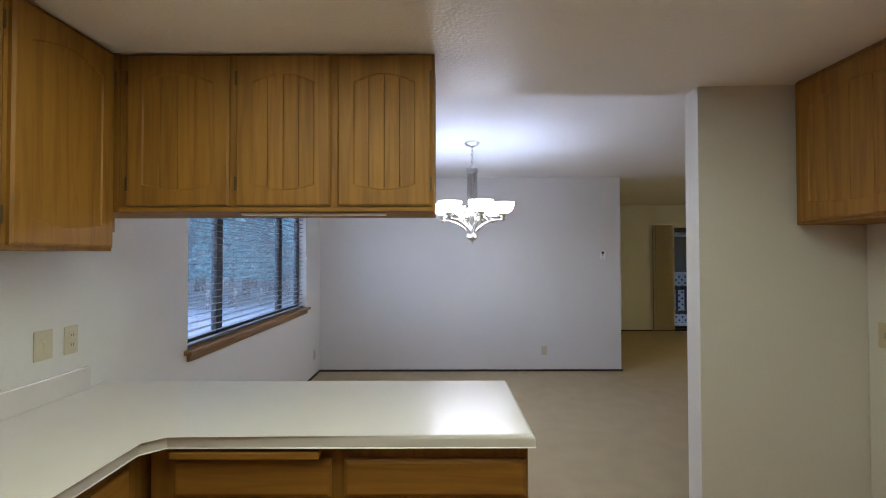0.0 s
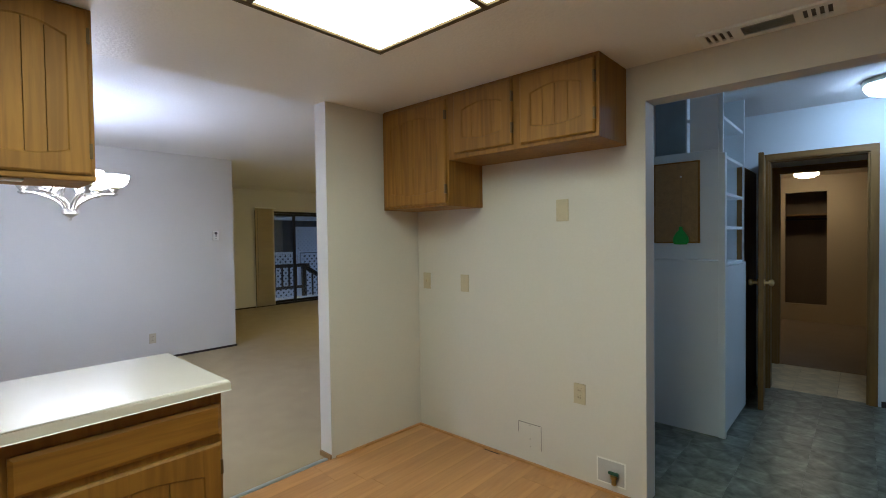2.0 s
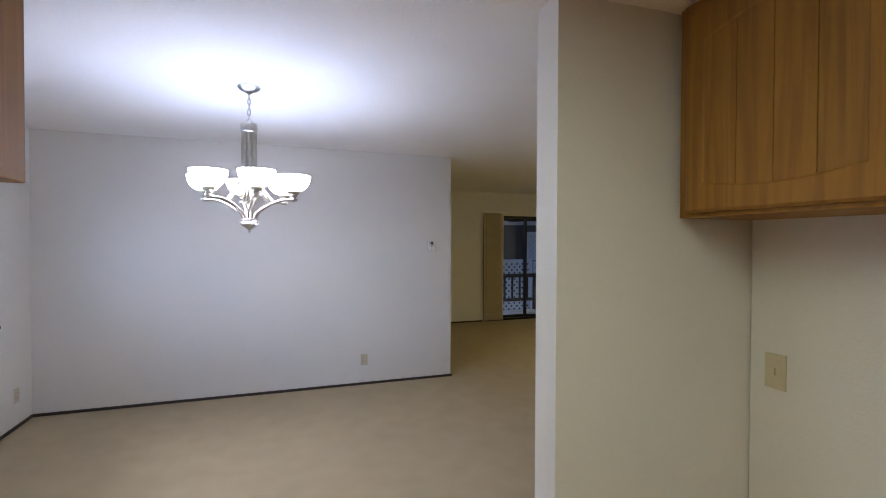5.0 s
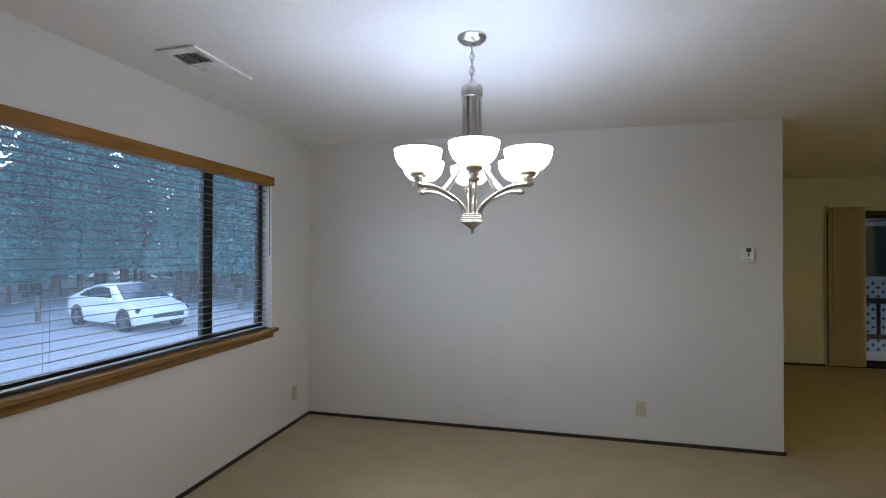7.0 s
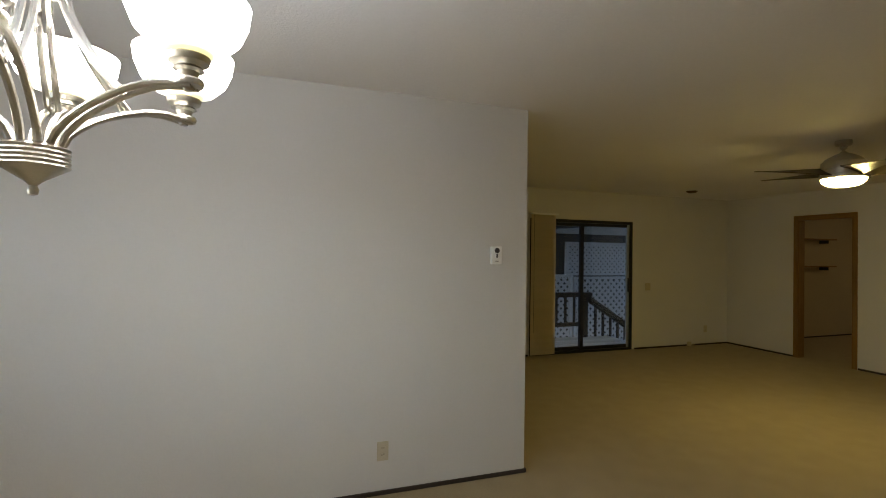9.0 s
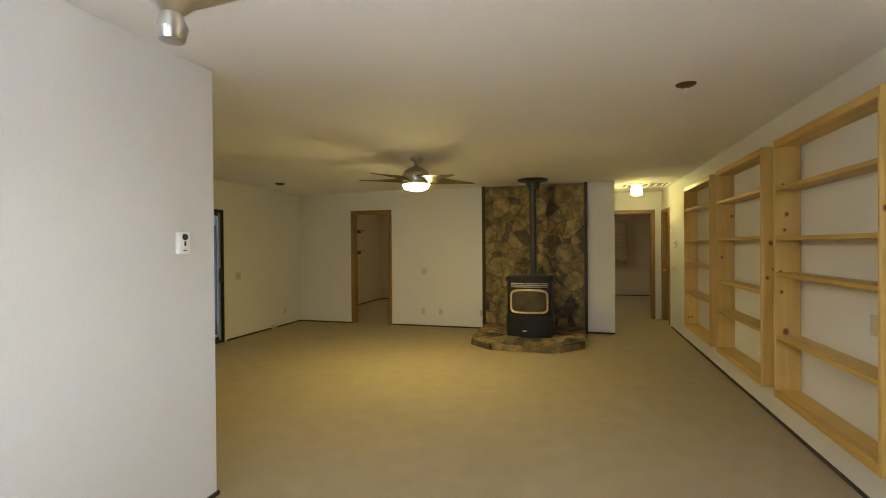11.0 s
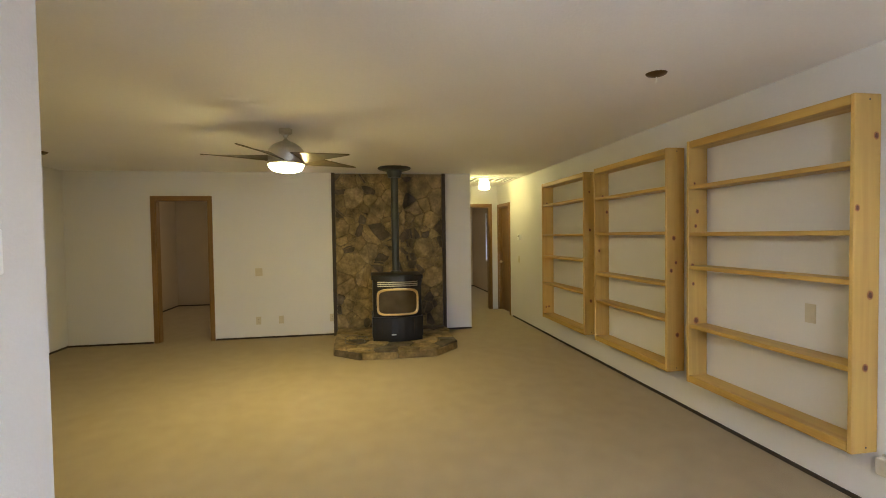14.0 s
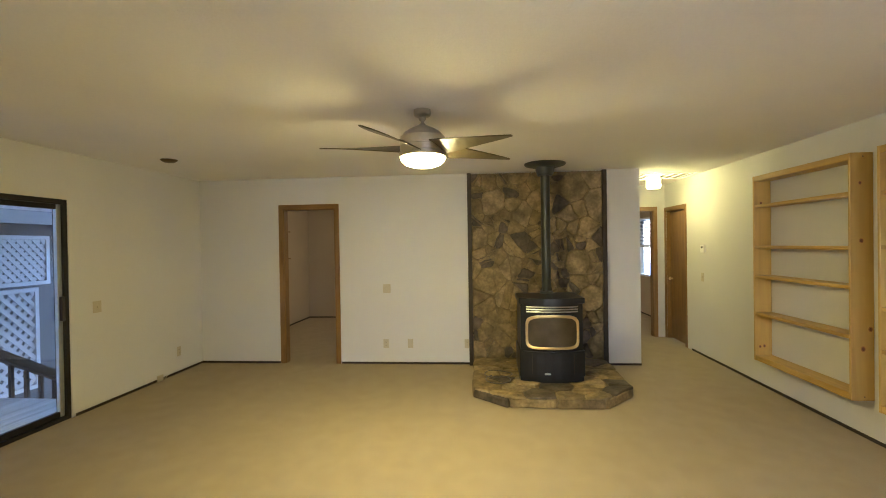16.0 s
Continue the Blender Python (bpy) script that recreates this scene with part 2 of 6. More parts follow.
CAR_WHITE = surface("white_car_paint", (0.80, 0.81, 0.82), 0.22, scale=4, vary=0.02, fine=0.01, coat=0.6)
CAR_GLASS = surface("dark_car_glass", (0.03, 0.04, 0.05), 0.08, scale=4, vary=0.1, fine=0.02)
TYRE = surface("tyre_rubber", (0.02, 0.02, 0.02), 0.8, scale=30, vary=0.2, fine=0.1)
RIM = surface("alloy_rim", (0.5, 0.5, 0.5), 0.3, 0.9, scale=30, vary=0.1, fine=0.05)
BARK = surface("pine_bark", (0.10, 0.07, 0.05), 0.9, scale=6, vary=0.4, fine=0.3, fine_scale=30, bump=0.8, bump_scale=20, stretch=(1, 1, 0.2))
LEAF = surface("foliage", (0.11, 0.26, 0.25), 0.7, scale=2, vary=0.35, fine=0.2, random_tint=0.45, island=True)
FENCE = surface("fence_post_wood", (0.16, 0.12, 0.09), 0.85, scale=8, vary=0.3, fine=0.2)
THREAD = surface("brown_string", (0.16, 0.11, 0.07), 0.8)

# ---- building helpers ----


def thing(name, place, label, category, group="", kind=""):
    ob = new(name)
    ob.location, ob.empty_display_size = place, 0.1
    return tagged(ob, label, category, group, kind)


def as_mesh(name, bm, material, smooth=False):
    bmesh.ops.recalc_face_normals(bm, faces=bm.faces)
    me = bpy.data.meshes.new(name)
    for f in bm.faces:
        f.smooth = smooth
    bm.to_mesh(me)
    bm.free()
    me.materials.append(material)
    if smooth:
        me.set_sharp_from_angle(angle=radians(40))
    return me


def hung(ob, parent):
    """Parents ob, which is built in world coordinates."""
    if parent is not None:
        ob.parent = parent
        off, up = Vector(parent.location), parent.parent
        if parent.type != "EMPTY":
            off = Vector((0, 0, 0))
            ob.matrix_parent_inverse = Matrix.Identity(4)
        else:
            ob.matrix_parent_inverse = Matrix.Translation(-off)
    return ob


def part(name, bm, material, parent, label="", smooth=False, bevel=0.0):
    if bevel:
        bmesh.ops.bevel(bm, geom=list(bm.edges), offset=bevel, segments=2, profile=0.5, affect="EDGES", clamp_overlap=True)
    ob = hung(new(name, as_mesh(name, bm, material, smooth)), parent)
    if label:
        ob["label"] = label
    return ob


def bx(bm, x0, x1, y0, y1, z0, z1):
    v = [bm.verts.new((x, y, z)) for x in (x0, x1) for y in (y0, y1) for z in (z0, z1)]
    for q in ((0, 1, 3, 2), (4, 6, 7, 5), (0, 4, 5, 1), (2, 3, 7, 6), (0, 2, 6, 4), (1, 5, 7, 3)):
        bm.faces.new([v[i] for i in q])
    return bm


def box(x0, x1, y0, y1, z0, z1):
    return bx(bmesh.new(), min(x0, x1), max(x0, x1), min(y0, y1), max(y0, y1), z0, z1)


def lathe(profile, centre=(0, 0, 0), segs=24, bm=None):
    bm = bm or bmesh.new()
    rings = []
    for r, z in profile:
        if r < 1e-5:
            rings.append([bm.verts.new((centre[0], centre[1], centre[2] + z))])
        else:
            rings.append([bm.verts.new((centre[0] + r * math.cos(2 * math.pi * i / segs), centre[1] + r * math.sin(2 * math.pi * i / segs),
                                        centre[2] + z)) for i in range(segs)])
    for a, b in zip(rings, rings[1:]):
        for i in range(segs):
            j = (i + 1) % segs
            q = [a[i % len(a)], a[j % len(a)], b[j % len(b)], b[i % len(b)]]
            q = [v for k, v in enumerate(q) if v not in q[:k]]
            if len(q) > 2:
                bm.faces.new(q)
    return bm


def tube(points, radius, segs=8, bm=None, taper=1.0):
    bm = bm or bmesh.new()
    pts = [Vector(p) for p in points]
    rings = []
    for i, p in enumerate(pts):
        d = (pts[min(i + 1, len(pts) - 1)] - pts[max(i - 1, 0)]).normalized()
        side = d.cross(Vector((0.013, 0.031, 1)) if abs(d.z) < 0.95 else Vector((1, 0.02, 0))).normalized()
        up = side.cross(d)
        r = radius * (1 + (taper - 1) * i / max(1, len(pts) - 1))
        rings.append([bm.verts.new(p + r * (math.cos(2 * math.pi * k / segs) * side + math.sin(2 * math.pi * k / segs) * up)) for k in range(segs)])
    for a, b in zip(rings, rings[1:]):
        for k in range(segs):
            bm.faces.new((a[k], a[(k + 1) % segs], b[(k + 1) % segs], b[k]))
    bm.faces.new(rings[0])
    bm.faces.new(rings[-1])
    return bm


def prism(outline, z0, z1, bm=None):
    """An upright prism on an outline of (x, y)."""
    bm = bm or bmesh.new()
    lo, hi = [[bm.verts.new((x, y, z)) for x, y in outline] for z in (z0, z1)]
    bm.faces.new(lo)
    bm.faces.new(hi)
    for i in range(len(lo)):
        j = (i + 1) % len(lo)
        bm.faces.new((lo[i], lo[j], hi[j], hi[i]))
    return bm


def cells(xs, ys, zs, absent=()):
    """One closed solid on a grid of blocks, without those whose middle lies in an absent box (x0, x1, y0, y1, z0, z1)."""
    bm = bmesh.new()
    full = {}
    n = (len(xs) - 1, len(ys) - 1, len(zs) - 1)
    for i in range(n[0]):
        for j in range(n[1]):
            for k in range(n[2]):
                c = ((xs[i] + xs[i + 1]) / 2, (ys[j] + ys[j + 1]) / 2, (zs[k] + zs[k + 1]) / 2)
                full[i, j, k] = not any(a[0] < c[0] < a[1] and a[2] < c[1] < a[3] and a[4] < c[2] < a[5] for a in absent)
    made = {}

    def vert(i, j, k):
        if (i, j, k) not in made:
            made[i, j, k] = bm.verts.new((xs[i], ys[j], zs[k]))
        return made[i, j, k]
    for (i, j, k), f in full.items():
        if not f:
            continue
        for d, q in (((-1, 0, 0), ((0, 0, 0), (0, 0, 1), (0, 1, 1), (0, 1, 0))), ((1, 0, 0), ((1, 0, 0), (1, 1, 0), (1, 1, 1), (1, 0, 1))),
                     ((0, -1, 0), ((0, 0, 0), (1, 0, 0), (1, 0, 1), (0, 0, 1))), ((0, 1, 0), ((0, 1, 0), (0, 1, 1), (1, 1, 1), (1, 1, 0))),
                     ((0, 0, -1), ((0, 0, 0), (0, 1, 0), (1, 1, 0), (1, 0, 0))), ((0, 0, 1), ((0, 0, 1), (1, 0, 1), (1, 1, 1), (0, 1, 1)))):
            if not full.get((i + d[0], j + d[1], k + d[2]), False):
                bm.faces.new([vert(i + a, j + b, k + c) for a, b, c in q])
    return bm


def structure(name, bm, material, label, category, bevel=0.0):
    return tagged(part(name, bm, material, None, label, bevel=bevel), category=category, kind="structure")


def pieces(name, mesh, parent, places):
    for m in places:
        ob = new(name, mesh)
        ob.parent = parent
        off = Vector(parent.location) if parent.type == "EMPTY" else Vector((0, 0, 0))
        ob.matrix_basis = Matrix.Translation(-off) @ m


# ---- the shell of the house ----
H, KH = 2.44, 2.24
WX, NY, EX, SY, LNY = -1.54, 5.83, 7.90, 2.285, 8.98
floor = structure("floor", cells([-1.68, 1.98, 2.10, 4.60, 5.60, 14.2], [-3.2, 2.19, 9.1], [-0.12, 0.0],
                                 [(-1.7, 4.6, -3.3, 2.19, -1, 1)]), CARPET, "worn beige carpet in dining and living room", "carpet")
structure("floor_back_room", cells([5.60, 9.4], [-1.6, 2.12], [0.0, 0.006]), BROWN_CARPET, "brown carpet in the room behind the laundry", "carpet")
structure("ceiling", cells([-1.68, 14.2], [-3.2, 9.1], [H, H + 0.14]), CEIL, "white textured ceiling with a soft sheen", "ceiling")
structure("ceiling_kitchen", cells([WX, -0.90, 0.965, 1.98], [-3.08, 0.13, 1.34, 2.284], [KH, H - 0.001],
                                   [(-0.90, 0.965, 0.13, 1.34, 0, 3)]), KITCHEN_CEIL, "lowered white textured kitchen ceiling with a light recess", "ceiling")
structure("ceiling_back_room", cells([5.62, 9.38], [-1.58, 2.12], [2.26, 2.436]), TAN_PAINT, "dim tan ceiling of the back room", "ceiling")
structure("wall_west", cells([-1.68, WX], [-3.2, 2.80, 5.25, 5.95], [-0.1, 0.86, 2.05, H], [(-2, 0, 2.80, 5.25, 0.86, 2.05)]),
          PAINT, "off-white painted wall with a wide window", "wall")
structure("wall_north", cells([WX, 2.125, 2.245], [NY, NY + 0.12, LNY], [0, H], [(-2, 2.125, NY + 0.12, 9.1, 0, 3)]),
          PAINT, "off-white dining wall ending at a corner", "wall")
structure("wall_north_living", cells([2.125, 4.07, 5.90, 14.2], [LNY, LNY + 0.14], [-0.1, 2.0, H], [(4.07, 5.90, 8, 10, -1, 2.0)]),
          PAINT, "cream painted wall with a sliding glass door", "wall")
structure("wall_east", cells([EX, EX + 0.12], [3.26, 7.12, 7.83, LNY], [0, 2.04, H], [(7, 9, 7.12, 7.83, 0, 2.04)]),
          PAINT, "off-white living room wall with a doorway", "wall")
structure("wall_shelf", cells([2.10, 8.95, 9.64, 9.82], [2.132, SY], [0, 2.02, H], [(8.95, 9.64, 2, 3, 0, 2.02)]),
          PAINT, "long off-white wall behind the pine shelves", "wall")
structure("wall_wing", prism([(1.221, 2.168), (1.98, 2.136), (2.10, 2.132), (2.10, SY), (1.221, SY)], 0, H), PAINT, "short off-white wall end between kitchen and living room", "wall")
structure("wall_kitchen_east", cells([1.98, 2.10], [-3.08, -0.41, 0.508, 2.131], [-0.1, 2.058, H], [(1, 3, -0.41, 0.508, -1, 2.058)]),
          PAINT, "cream kitchen wall with a trimless doorway", "wall")
structure("wall_kitchen_south", cells([WX, 2.1], [-3.2, -3.08], [-0.1, H]), PAINT, "plain off-white kitchen wall", "wall")
structure("wall_hall_north", cells([EX + 0.12, 9.70], [3.30, 3.42], [0, H]), PAINT, "off-white hall wall", "wall")
structure("wall_hall_end", cells([9.70, 9.82], [SY, 2.46, 3.22, 5.3], [0, 2.04, H], [(9, 10, 2.46, 3.22, 0, 2.04)]),
          PAINT, "off-white wall at the end of the hall with a doorway", "wall")
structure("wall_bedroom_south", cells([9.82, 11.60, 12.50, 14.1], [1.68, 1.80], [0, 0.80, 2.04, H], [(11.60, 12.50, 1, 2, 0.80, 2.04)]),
          DIM_ROOM_PAINT, "dim tan bedroom wall with a window", "wall")
structure("wall_bedroom_east", cells([13.95, 14.07], [1.80, 9.0], [0, H]), DIM_ROOM_PAINT, "dim tan bedroom wall", "wall")
structure("wall_bedroom_north", cells([EX + 0.12, 13.95], [5.3, 5.42], [0, H]), DIM_ROOM_PAINT, "dim tan bedroom wall", "wall")
structure("wall_den_east", cells([11.75, 11.87], [5.42, LNY], [0, H]), DIM_ROOM_PAINT, "dim cream wall of the den", "wall")
structure("lining_den_north", cells([EX + 0.12, 11.75], [LNY - 0.006, LNY], [0, H - 0.002]), DIM_ROOM_PAINT, "dim cream wall of the den", "wall")
structure("wall_laundry_far", cells([4.55, 4.65], [-1.6, -0.35, 0.32, 2.131], [-0.1, 2.03, H], [(4, 5, -0.35, 0.32, -1, 2.03)]),
          LAUNDRY_PAINT, "pale blue-white laundry wall with a doorway", "wall")
structure("wall_laundry_south", cells([2.10, 5.60], [-1.72, -1.6], [-0.1, H]), LAUNDRY_PAINT, "pale blue-white laundry wall", "wall")
structure("wall_laundry_north", cells([2.10, 4.55], [1.25, 1.33], [-0.1, H]), LAUNDRY_PAINT, "pale blue-white laundry wall", "wall")
structure("lining_laundry_west", cells([2.10, 2.106], [-1.6, -0.41, 0.508, 1.25], [0, 2.058, H - 0.002], [(1, 3, -0.41, 0.508, -1, 2.058)]),
          LAUNDRY_PAINT, "pale blue-white side of the kitchen wall", "wall")
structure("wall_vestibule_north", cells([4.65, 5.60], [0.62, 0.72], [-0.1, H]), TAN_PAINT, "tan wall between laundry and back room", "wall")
structure("wall_vestibule_far", cells([5.55, 5.62], [-1.6, -0.36, 0.36, 2.131], [-0.1, 2.02, H], [(5, 6, -0.36, 0.36, -1, 2.02)]),
          PAINT, "tan wall with the second doorway", "wall")
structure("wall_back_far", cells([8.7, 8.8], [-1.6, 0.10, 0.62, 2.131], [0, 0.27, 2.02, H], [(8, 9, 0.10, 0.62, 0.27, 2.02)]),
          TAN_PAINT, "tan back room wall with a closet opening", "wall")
structure("wall_back_closet", cells([8.8, 9.4], [-0.1, 0.0, 0.9, 1.0], [0, H], [(8, 9.3, 0.0, 0.9, -1, 3)]), CLOSET_SHADE, "closet side walls coloured dark for shade", "wall")
structure("wall_back_end", cells([9.3, 9.4], [0.0, 0.9], [0, H]), CLOSET_SHADE, "closet back wall coloured dark for shade", "wall")
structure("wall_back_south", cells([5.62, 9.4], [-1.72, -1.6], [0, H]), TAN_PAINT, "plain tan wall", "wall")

# dark strips standing for the shaded tack-strip gap where baseboards are missing
BB = 0.026


def baseboard(x0, x1, y0, y1, h=BB, material=BLACK_GAP, label="thin dark strip for the shaded gap along the carpet edge"):
    structure("baseboard", box(x0, x1, y0, y1, 0.001, h), material, label, "baseboard", bevel=0.002)


baseboard(WX, WX + 0.012, 2.19, NY)
baseboard(WX + 0.012, 2.257, NY - 0.012, NY)
baseboard(2.245, 2.257, NY, LNY)
baseboard(2.257, 4.05, LNY - 0.012, LNY)
baseboard(5.94, EX, LNY - 0.012, LNY)
baseboard(EX - 0.012, EX, 7.89, LNY - 0.012)
baseboard(EX - 0.012, EX, 5.39, 7.06)
baseboard(EX - 0.012, EX, 3.26, 3.67)
baseboard(1.225, 8.75, SY, SY + 0.012)
baseboard(EX + 0.12, 11.75, LNY - 0.018, LNY - 0.006)
baseboard(11.738, 11.75, 5.42, LNY - 0.012)
baseboard(13.938, 13.95, 1.80, 5.3)
baseboard(9.82, 13.938, 1.80, 1.812)
baseboard(4.538, 4.55, -1.6, -0.42, 0.05)
KB = "orange-brown wooden base strip along the kitchen wall"
baseboard(1.962, 1.98, 0.508, 2.134, 0.016, PLANK, KB)
structure("baseboard", prism([(1.25, 2.147), (1.96, 2.117), (1.96, 2.1365), (1.25, 2.1665)], 0.001, 0.016), PLANK, KB, "baseboard", bevel=0.002)
structure("trim", box(0.31, 1.20, 2.175, 2.205, 0.0, 0.012), ALU, "metal strip between carpet and kitchen floor", "threshold", bevel=0.004)
structure("trim", box(1.209, 1.2205, 2.168, SY, 0.0, 0.03), TRIM_Y, "dark base at the end of the wall", "baseboard")


def casing(axis, at, face, u0, u1, top, w=0.052, d=0.016, materials=(TRIM_V, TRIM_X), label="stained wooden door casing", depth=0.12, sign=-1):
    """A door casing of two uprights and a head, on the face of a wall across the given axis, with its jamb lining."""
    th = thing("door_casing", (at, (u0 + u1) / 2, 0) if axis == 0 else ((u0 + u1) / 2, at, 0), label, "door frame", kind="structure")

    def put(name, a, b, z0, z1, n0, n1, mt):
        part(name, box(n0, n1, a, b, z0, z1) if axis == 0 else box(a, b, n0, n1, z0, z1), mt, th, bevel=0.003)
    n0, n1 = sorted((face, face + sign * d))
    put("upright", u0 - w, u0 + 0.004, 0.001, top, n0, n1, materials[0])
    put("upright", u1 - 0.004, u1 + w, 0.001, top, n0, n1, materials[0])
    put("head", u0 - w, u1 + w, top - 0.004, top + w, n0, n1, materials[1])
    j0, j1 = sorted((face - sign * 0.001, face - sign * depth))
    put("jamb", u0 - 0.001, u0 + 0.018, 0.001, top - 0.019, j0, j1, materials[0])
    put("jamb", u1 - 0.018, u1 + 0.001, 0.001, top - 0.019, j0, j1, materials[0])
    put("jamb_head", u0 - 0.001, u1 + 0.001, top - 0.018, top + 0.001, j0, j1, materials[1])
    return th


casing(0, EX, EX, 7.12, 7.83, 2.04, materials=(TRIM_V, TRIM_Y), label="stained wooden casing round the den doorway")
casing(0, 9.70, 9.70, 2.46, 3.22, 2.04, materials=(TRIM_V, TRIM_Y), label="stained wooden casing round the bedroom doorway")
casing(1, SY, SY, 8.95, 9.64, 2.02, materials=(TRIM_V, TRIM_X), label="stained wooden casing of the hall door", depth=0.155, sign=1)
casing(0, 4.55, 4.55, -0.35, 0.32, 2.03, w=0.05, materials=(TRIM_V, TRIM_Y), label="dark wooden casing of the laundry's far doorway", depth=0.10)
casing(0, 5.55, 5.55, -0.36, 0.36, 2.02, w=0.05, materials=(TRIM_V, TRIM_Y), label="dark wooden casing of the second doorway", depth=0.07)

# hall door, closed, with its hinges
hd = thing("hall_door", (8.97, 2.16, 0), "closed dark-stained flush wooden door in the hall", "door")
part("slab", box(8.972, 9.618, 2.195, 2.23, 0.012, 1.998), TRIM_V, hd, bevel=0.003)
for z in (0.3, 1.05, 1.75):
    part("hinge", box(8.966, 8.978, 2.229, 2.236, z, z + 0.09), BRASS, hd, "small brass hinge", bevel=0.001)
part("knob", lathe([(0, 0.06), (0.022, 0.055), (0.027, 0.035), (0.012, 0.02), (0.012, 0), (0, 0)], segs=14), BRASS, hd, smooth=True).matrix_basis = pose(9.55, 2.23, 0.95, -90, 0, 0)

# ---- wall plates ----


def plate(name, face, axis, sign, u, z, label, slots="outlet", w=0.07, h=0.115, material=None):
    """A wall plate on a wall across the axis, facing sign, at u along the wall and height z."""
    def place(a0, a1, z0, z1, d0, d1):
        n0, n1 = sorted((face + sign * d0, face + sign * d1))
        return box(n0, n1, u + a0, u + a1, z + z0, z + z1) if axis == 0 else box(u + a0, u + a1, n0, n1, z + z0, z + z1)
    base = (face, u, z - h / 2) if axis == 0 else (u, face, z - h / 2)
    th = thing(name, base, label, "switch" if slots == "switch" else "wall plate")
    mt = material or IVORY
    part("cover", place(-w / 2, w / 2, -h / 2, h / 2, 0, 0.006), mt, th, bevel=0.0025)
    if slots == "outlet":
        for dz in (-0.02, 0.02):
            part("socket", place(-0.017, 0.017, dz - 0.014, dz + 0.014, 0.005, 0.009), mt, th, bevel=0.003)
            for du in (-0.006, 0.006):
                part("slot", place(du - 0.0014, du + 0.0014, dz - 0.004, dz + 0.006, 0.0085, 0.0096), DARK_PLASTIC, th)
    elif slots == "switch":
        part("toggle", place(-0.005, 0.005, -0.012, 0.012, 0.005, 0.016), mt, th, bevel=0.002)
    else:
        for dz in (-0.03, 0.03):
            part("screw", place(-0.003, 0.003, dz - 0.003, dz + 0.003, 0.005, 0.0075), mt, th, bevel=0.001)
    return th


plate("wall_outlet", NY, 1, -1, 1.28, 0.262, "ivory wall outlet low on the dining wall")
plate("wall_outlet", WX, 0, 1, 5.585, 0.262, "ivory wall outlet low beside the window")
plate("wall_outlet", WX, 0, 1, 1.91, 1.09, "ivory double outlet above the counter")
plate("light_switch", WX, 0, 1, 1.775, 1.092, "ivory double switch plate above the counter", "switch", 0.085)
plate("light_switch", 1.98, 0, -1, 2.043, 1.078, "ivory switch plate near the kitchen corner", "switch")
plate("blank_plate", 1.98, 0, -1, 1.69, 1.078, "ivory blank wall plate in the kitchen", "blank")
plate("phone_plate", 1.98, 0, -1, 0.965, 1.533, "tall ivory wall phone plate", "blank", 0.076, 0.125)
plate("wall_outlet", 1.98, 0, -1, 0.868, 0.502, "ivory outlet low on the kitchen wall")
plate("light_switch", LNY, 1, -1, 6.20, 0.98, "ivory double switch beside the sliding door", "switch", 0.10)
plate("wall_outlet", LNY, 1, -1, 7.41, 0.265, "ivory outlet low on the cream wall")
plate("light_switch", EX, 0, -1, 6.45, 0.978, "ivory double switch plate on the living room wall", "switch", 0.10)
plate("wall_outlet", EX, 0, -1, 6.47, 0.264, "ivory outlet low on the living room wall")
plate("cable_plate", EX, 0, -1, 6.15, 0.266, "ivory cable plate low on the living room wall", "blank")
plate("wall_outlet", EX, 0, -1, 5.415, 0.265, "ivory outlet beside the stone wall")
plate("blank_plate", SY, 1, 1, 3.10, 0.98, "ivory wall plate seen through the shelves", "blank")
plate("hall_switch", SY, 1, 1, 8.42, 1.05, "ivory switch plate in the hall", "switch")
plate("laundry_switch", 4.55, 0, -1, -0.477, 0.97, "ivory switch plate on the laundry wall", "switch")
# a plug-in box under the nearest shelf, and one on the baseboard by the sliding door
pb = thing("plug_in_box", (2.663, SY, 0.2), "boxy ivory plug-in transformer on an outlet", "plug")
part("cover", box(2.628, 2.698, SY, SY + 0.006, 0.20, 0.315), IVORY, pb, bevel=0.002)
part("body", box(2.64, 2.695, SY + 0.006, SY + 0.055, 0.215, 0.305), IVORY, pb, bevel=0.006)
jb = thing("cable_box", (7.04, LNY - 0.02, 0.0), "small ivory cable box low on the wall", "cable box")
part("body", box(7.00, 7.08, LNY - 0.035, LNY - 0.012, 0.001, 0.07), IVORY, jb, bevel=0.004)
part("cable", tube([(7.08, LNY - 0.02, 0.03), (7.12, LNY - 0.03, 0.012), (7.16, LNY - 0.025, 0.035)], 0.004), IVORY, jb, smooth=True)

# thermostats
th_ = thing("thermostat", (2.013, NY, 1.394), "white wall thermostat with a round grey sensor", "thermostat")
part("body", box(1.975, 2.051, NY - 0.026, NY, 1.395, 1.511), WHITE_PLASTIC, th_, bevel=0.006)
part("dial", lathe([(0, 0.004), (0.016, 0.004), (0.018, 0), (0, 0)], segs=18), DARK_PLASTIC, th_, "round grey sensor", smooth=True).matrix_basis = pose(2.015, NY - 0.026, 1.485, 90, 0, 0)
part("lever", box(2.009, 2.019, NY - 0.03, NY - 0.025, 1.438, 1.463), DARK_PLASTIC, th_, bevel=0.002)
part("mark", box(2.003, 2.027, NY - 0.0268, NY - 0.0255, 1.413, 1.417), DARK_PLASTIC, th_)
t2 = thing("thermostat", (8.38, SY, 1.38), "small white thermostat on the hall wall", "thermostat")
part("body", box(8.33, 8.43, SY, SY + 0.028, 1.38, 1.48), WHITE_PLASTIC, t2, bevel=0.006)
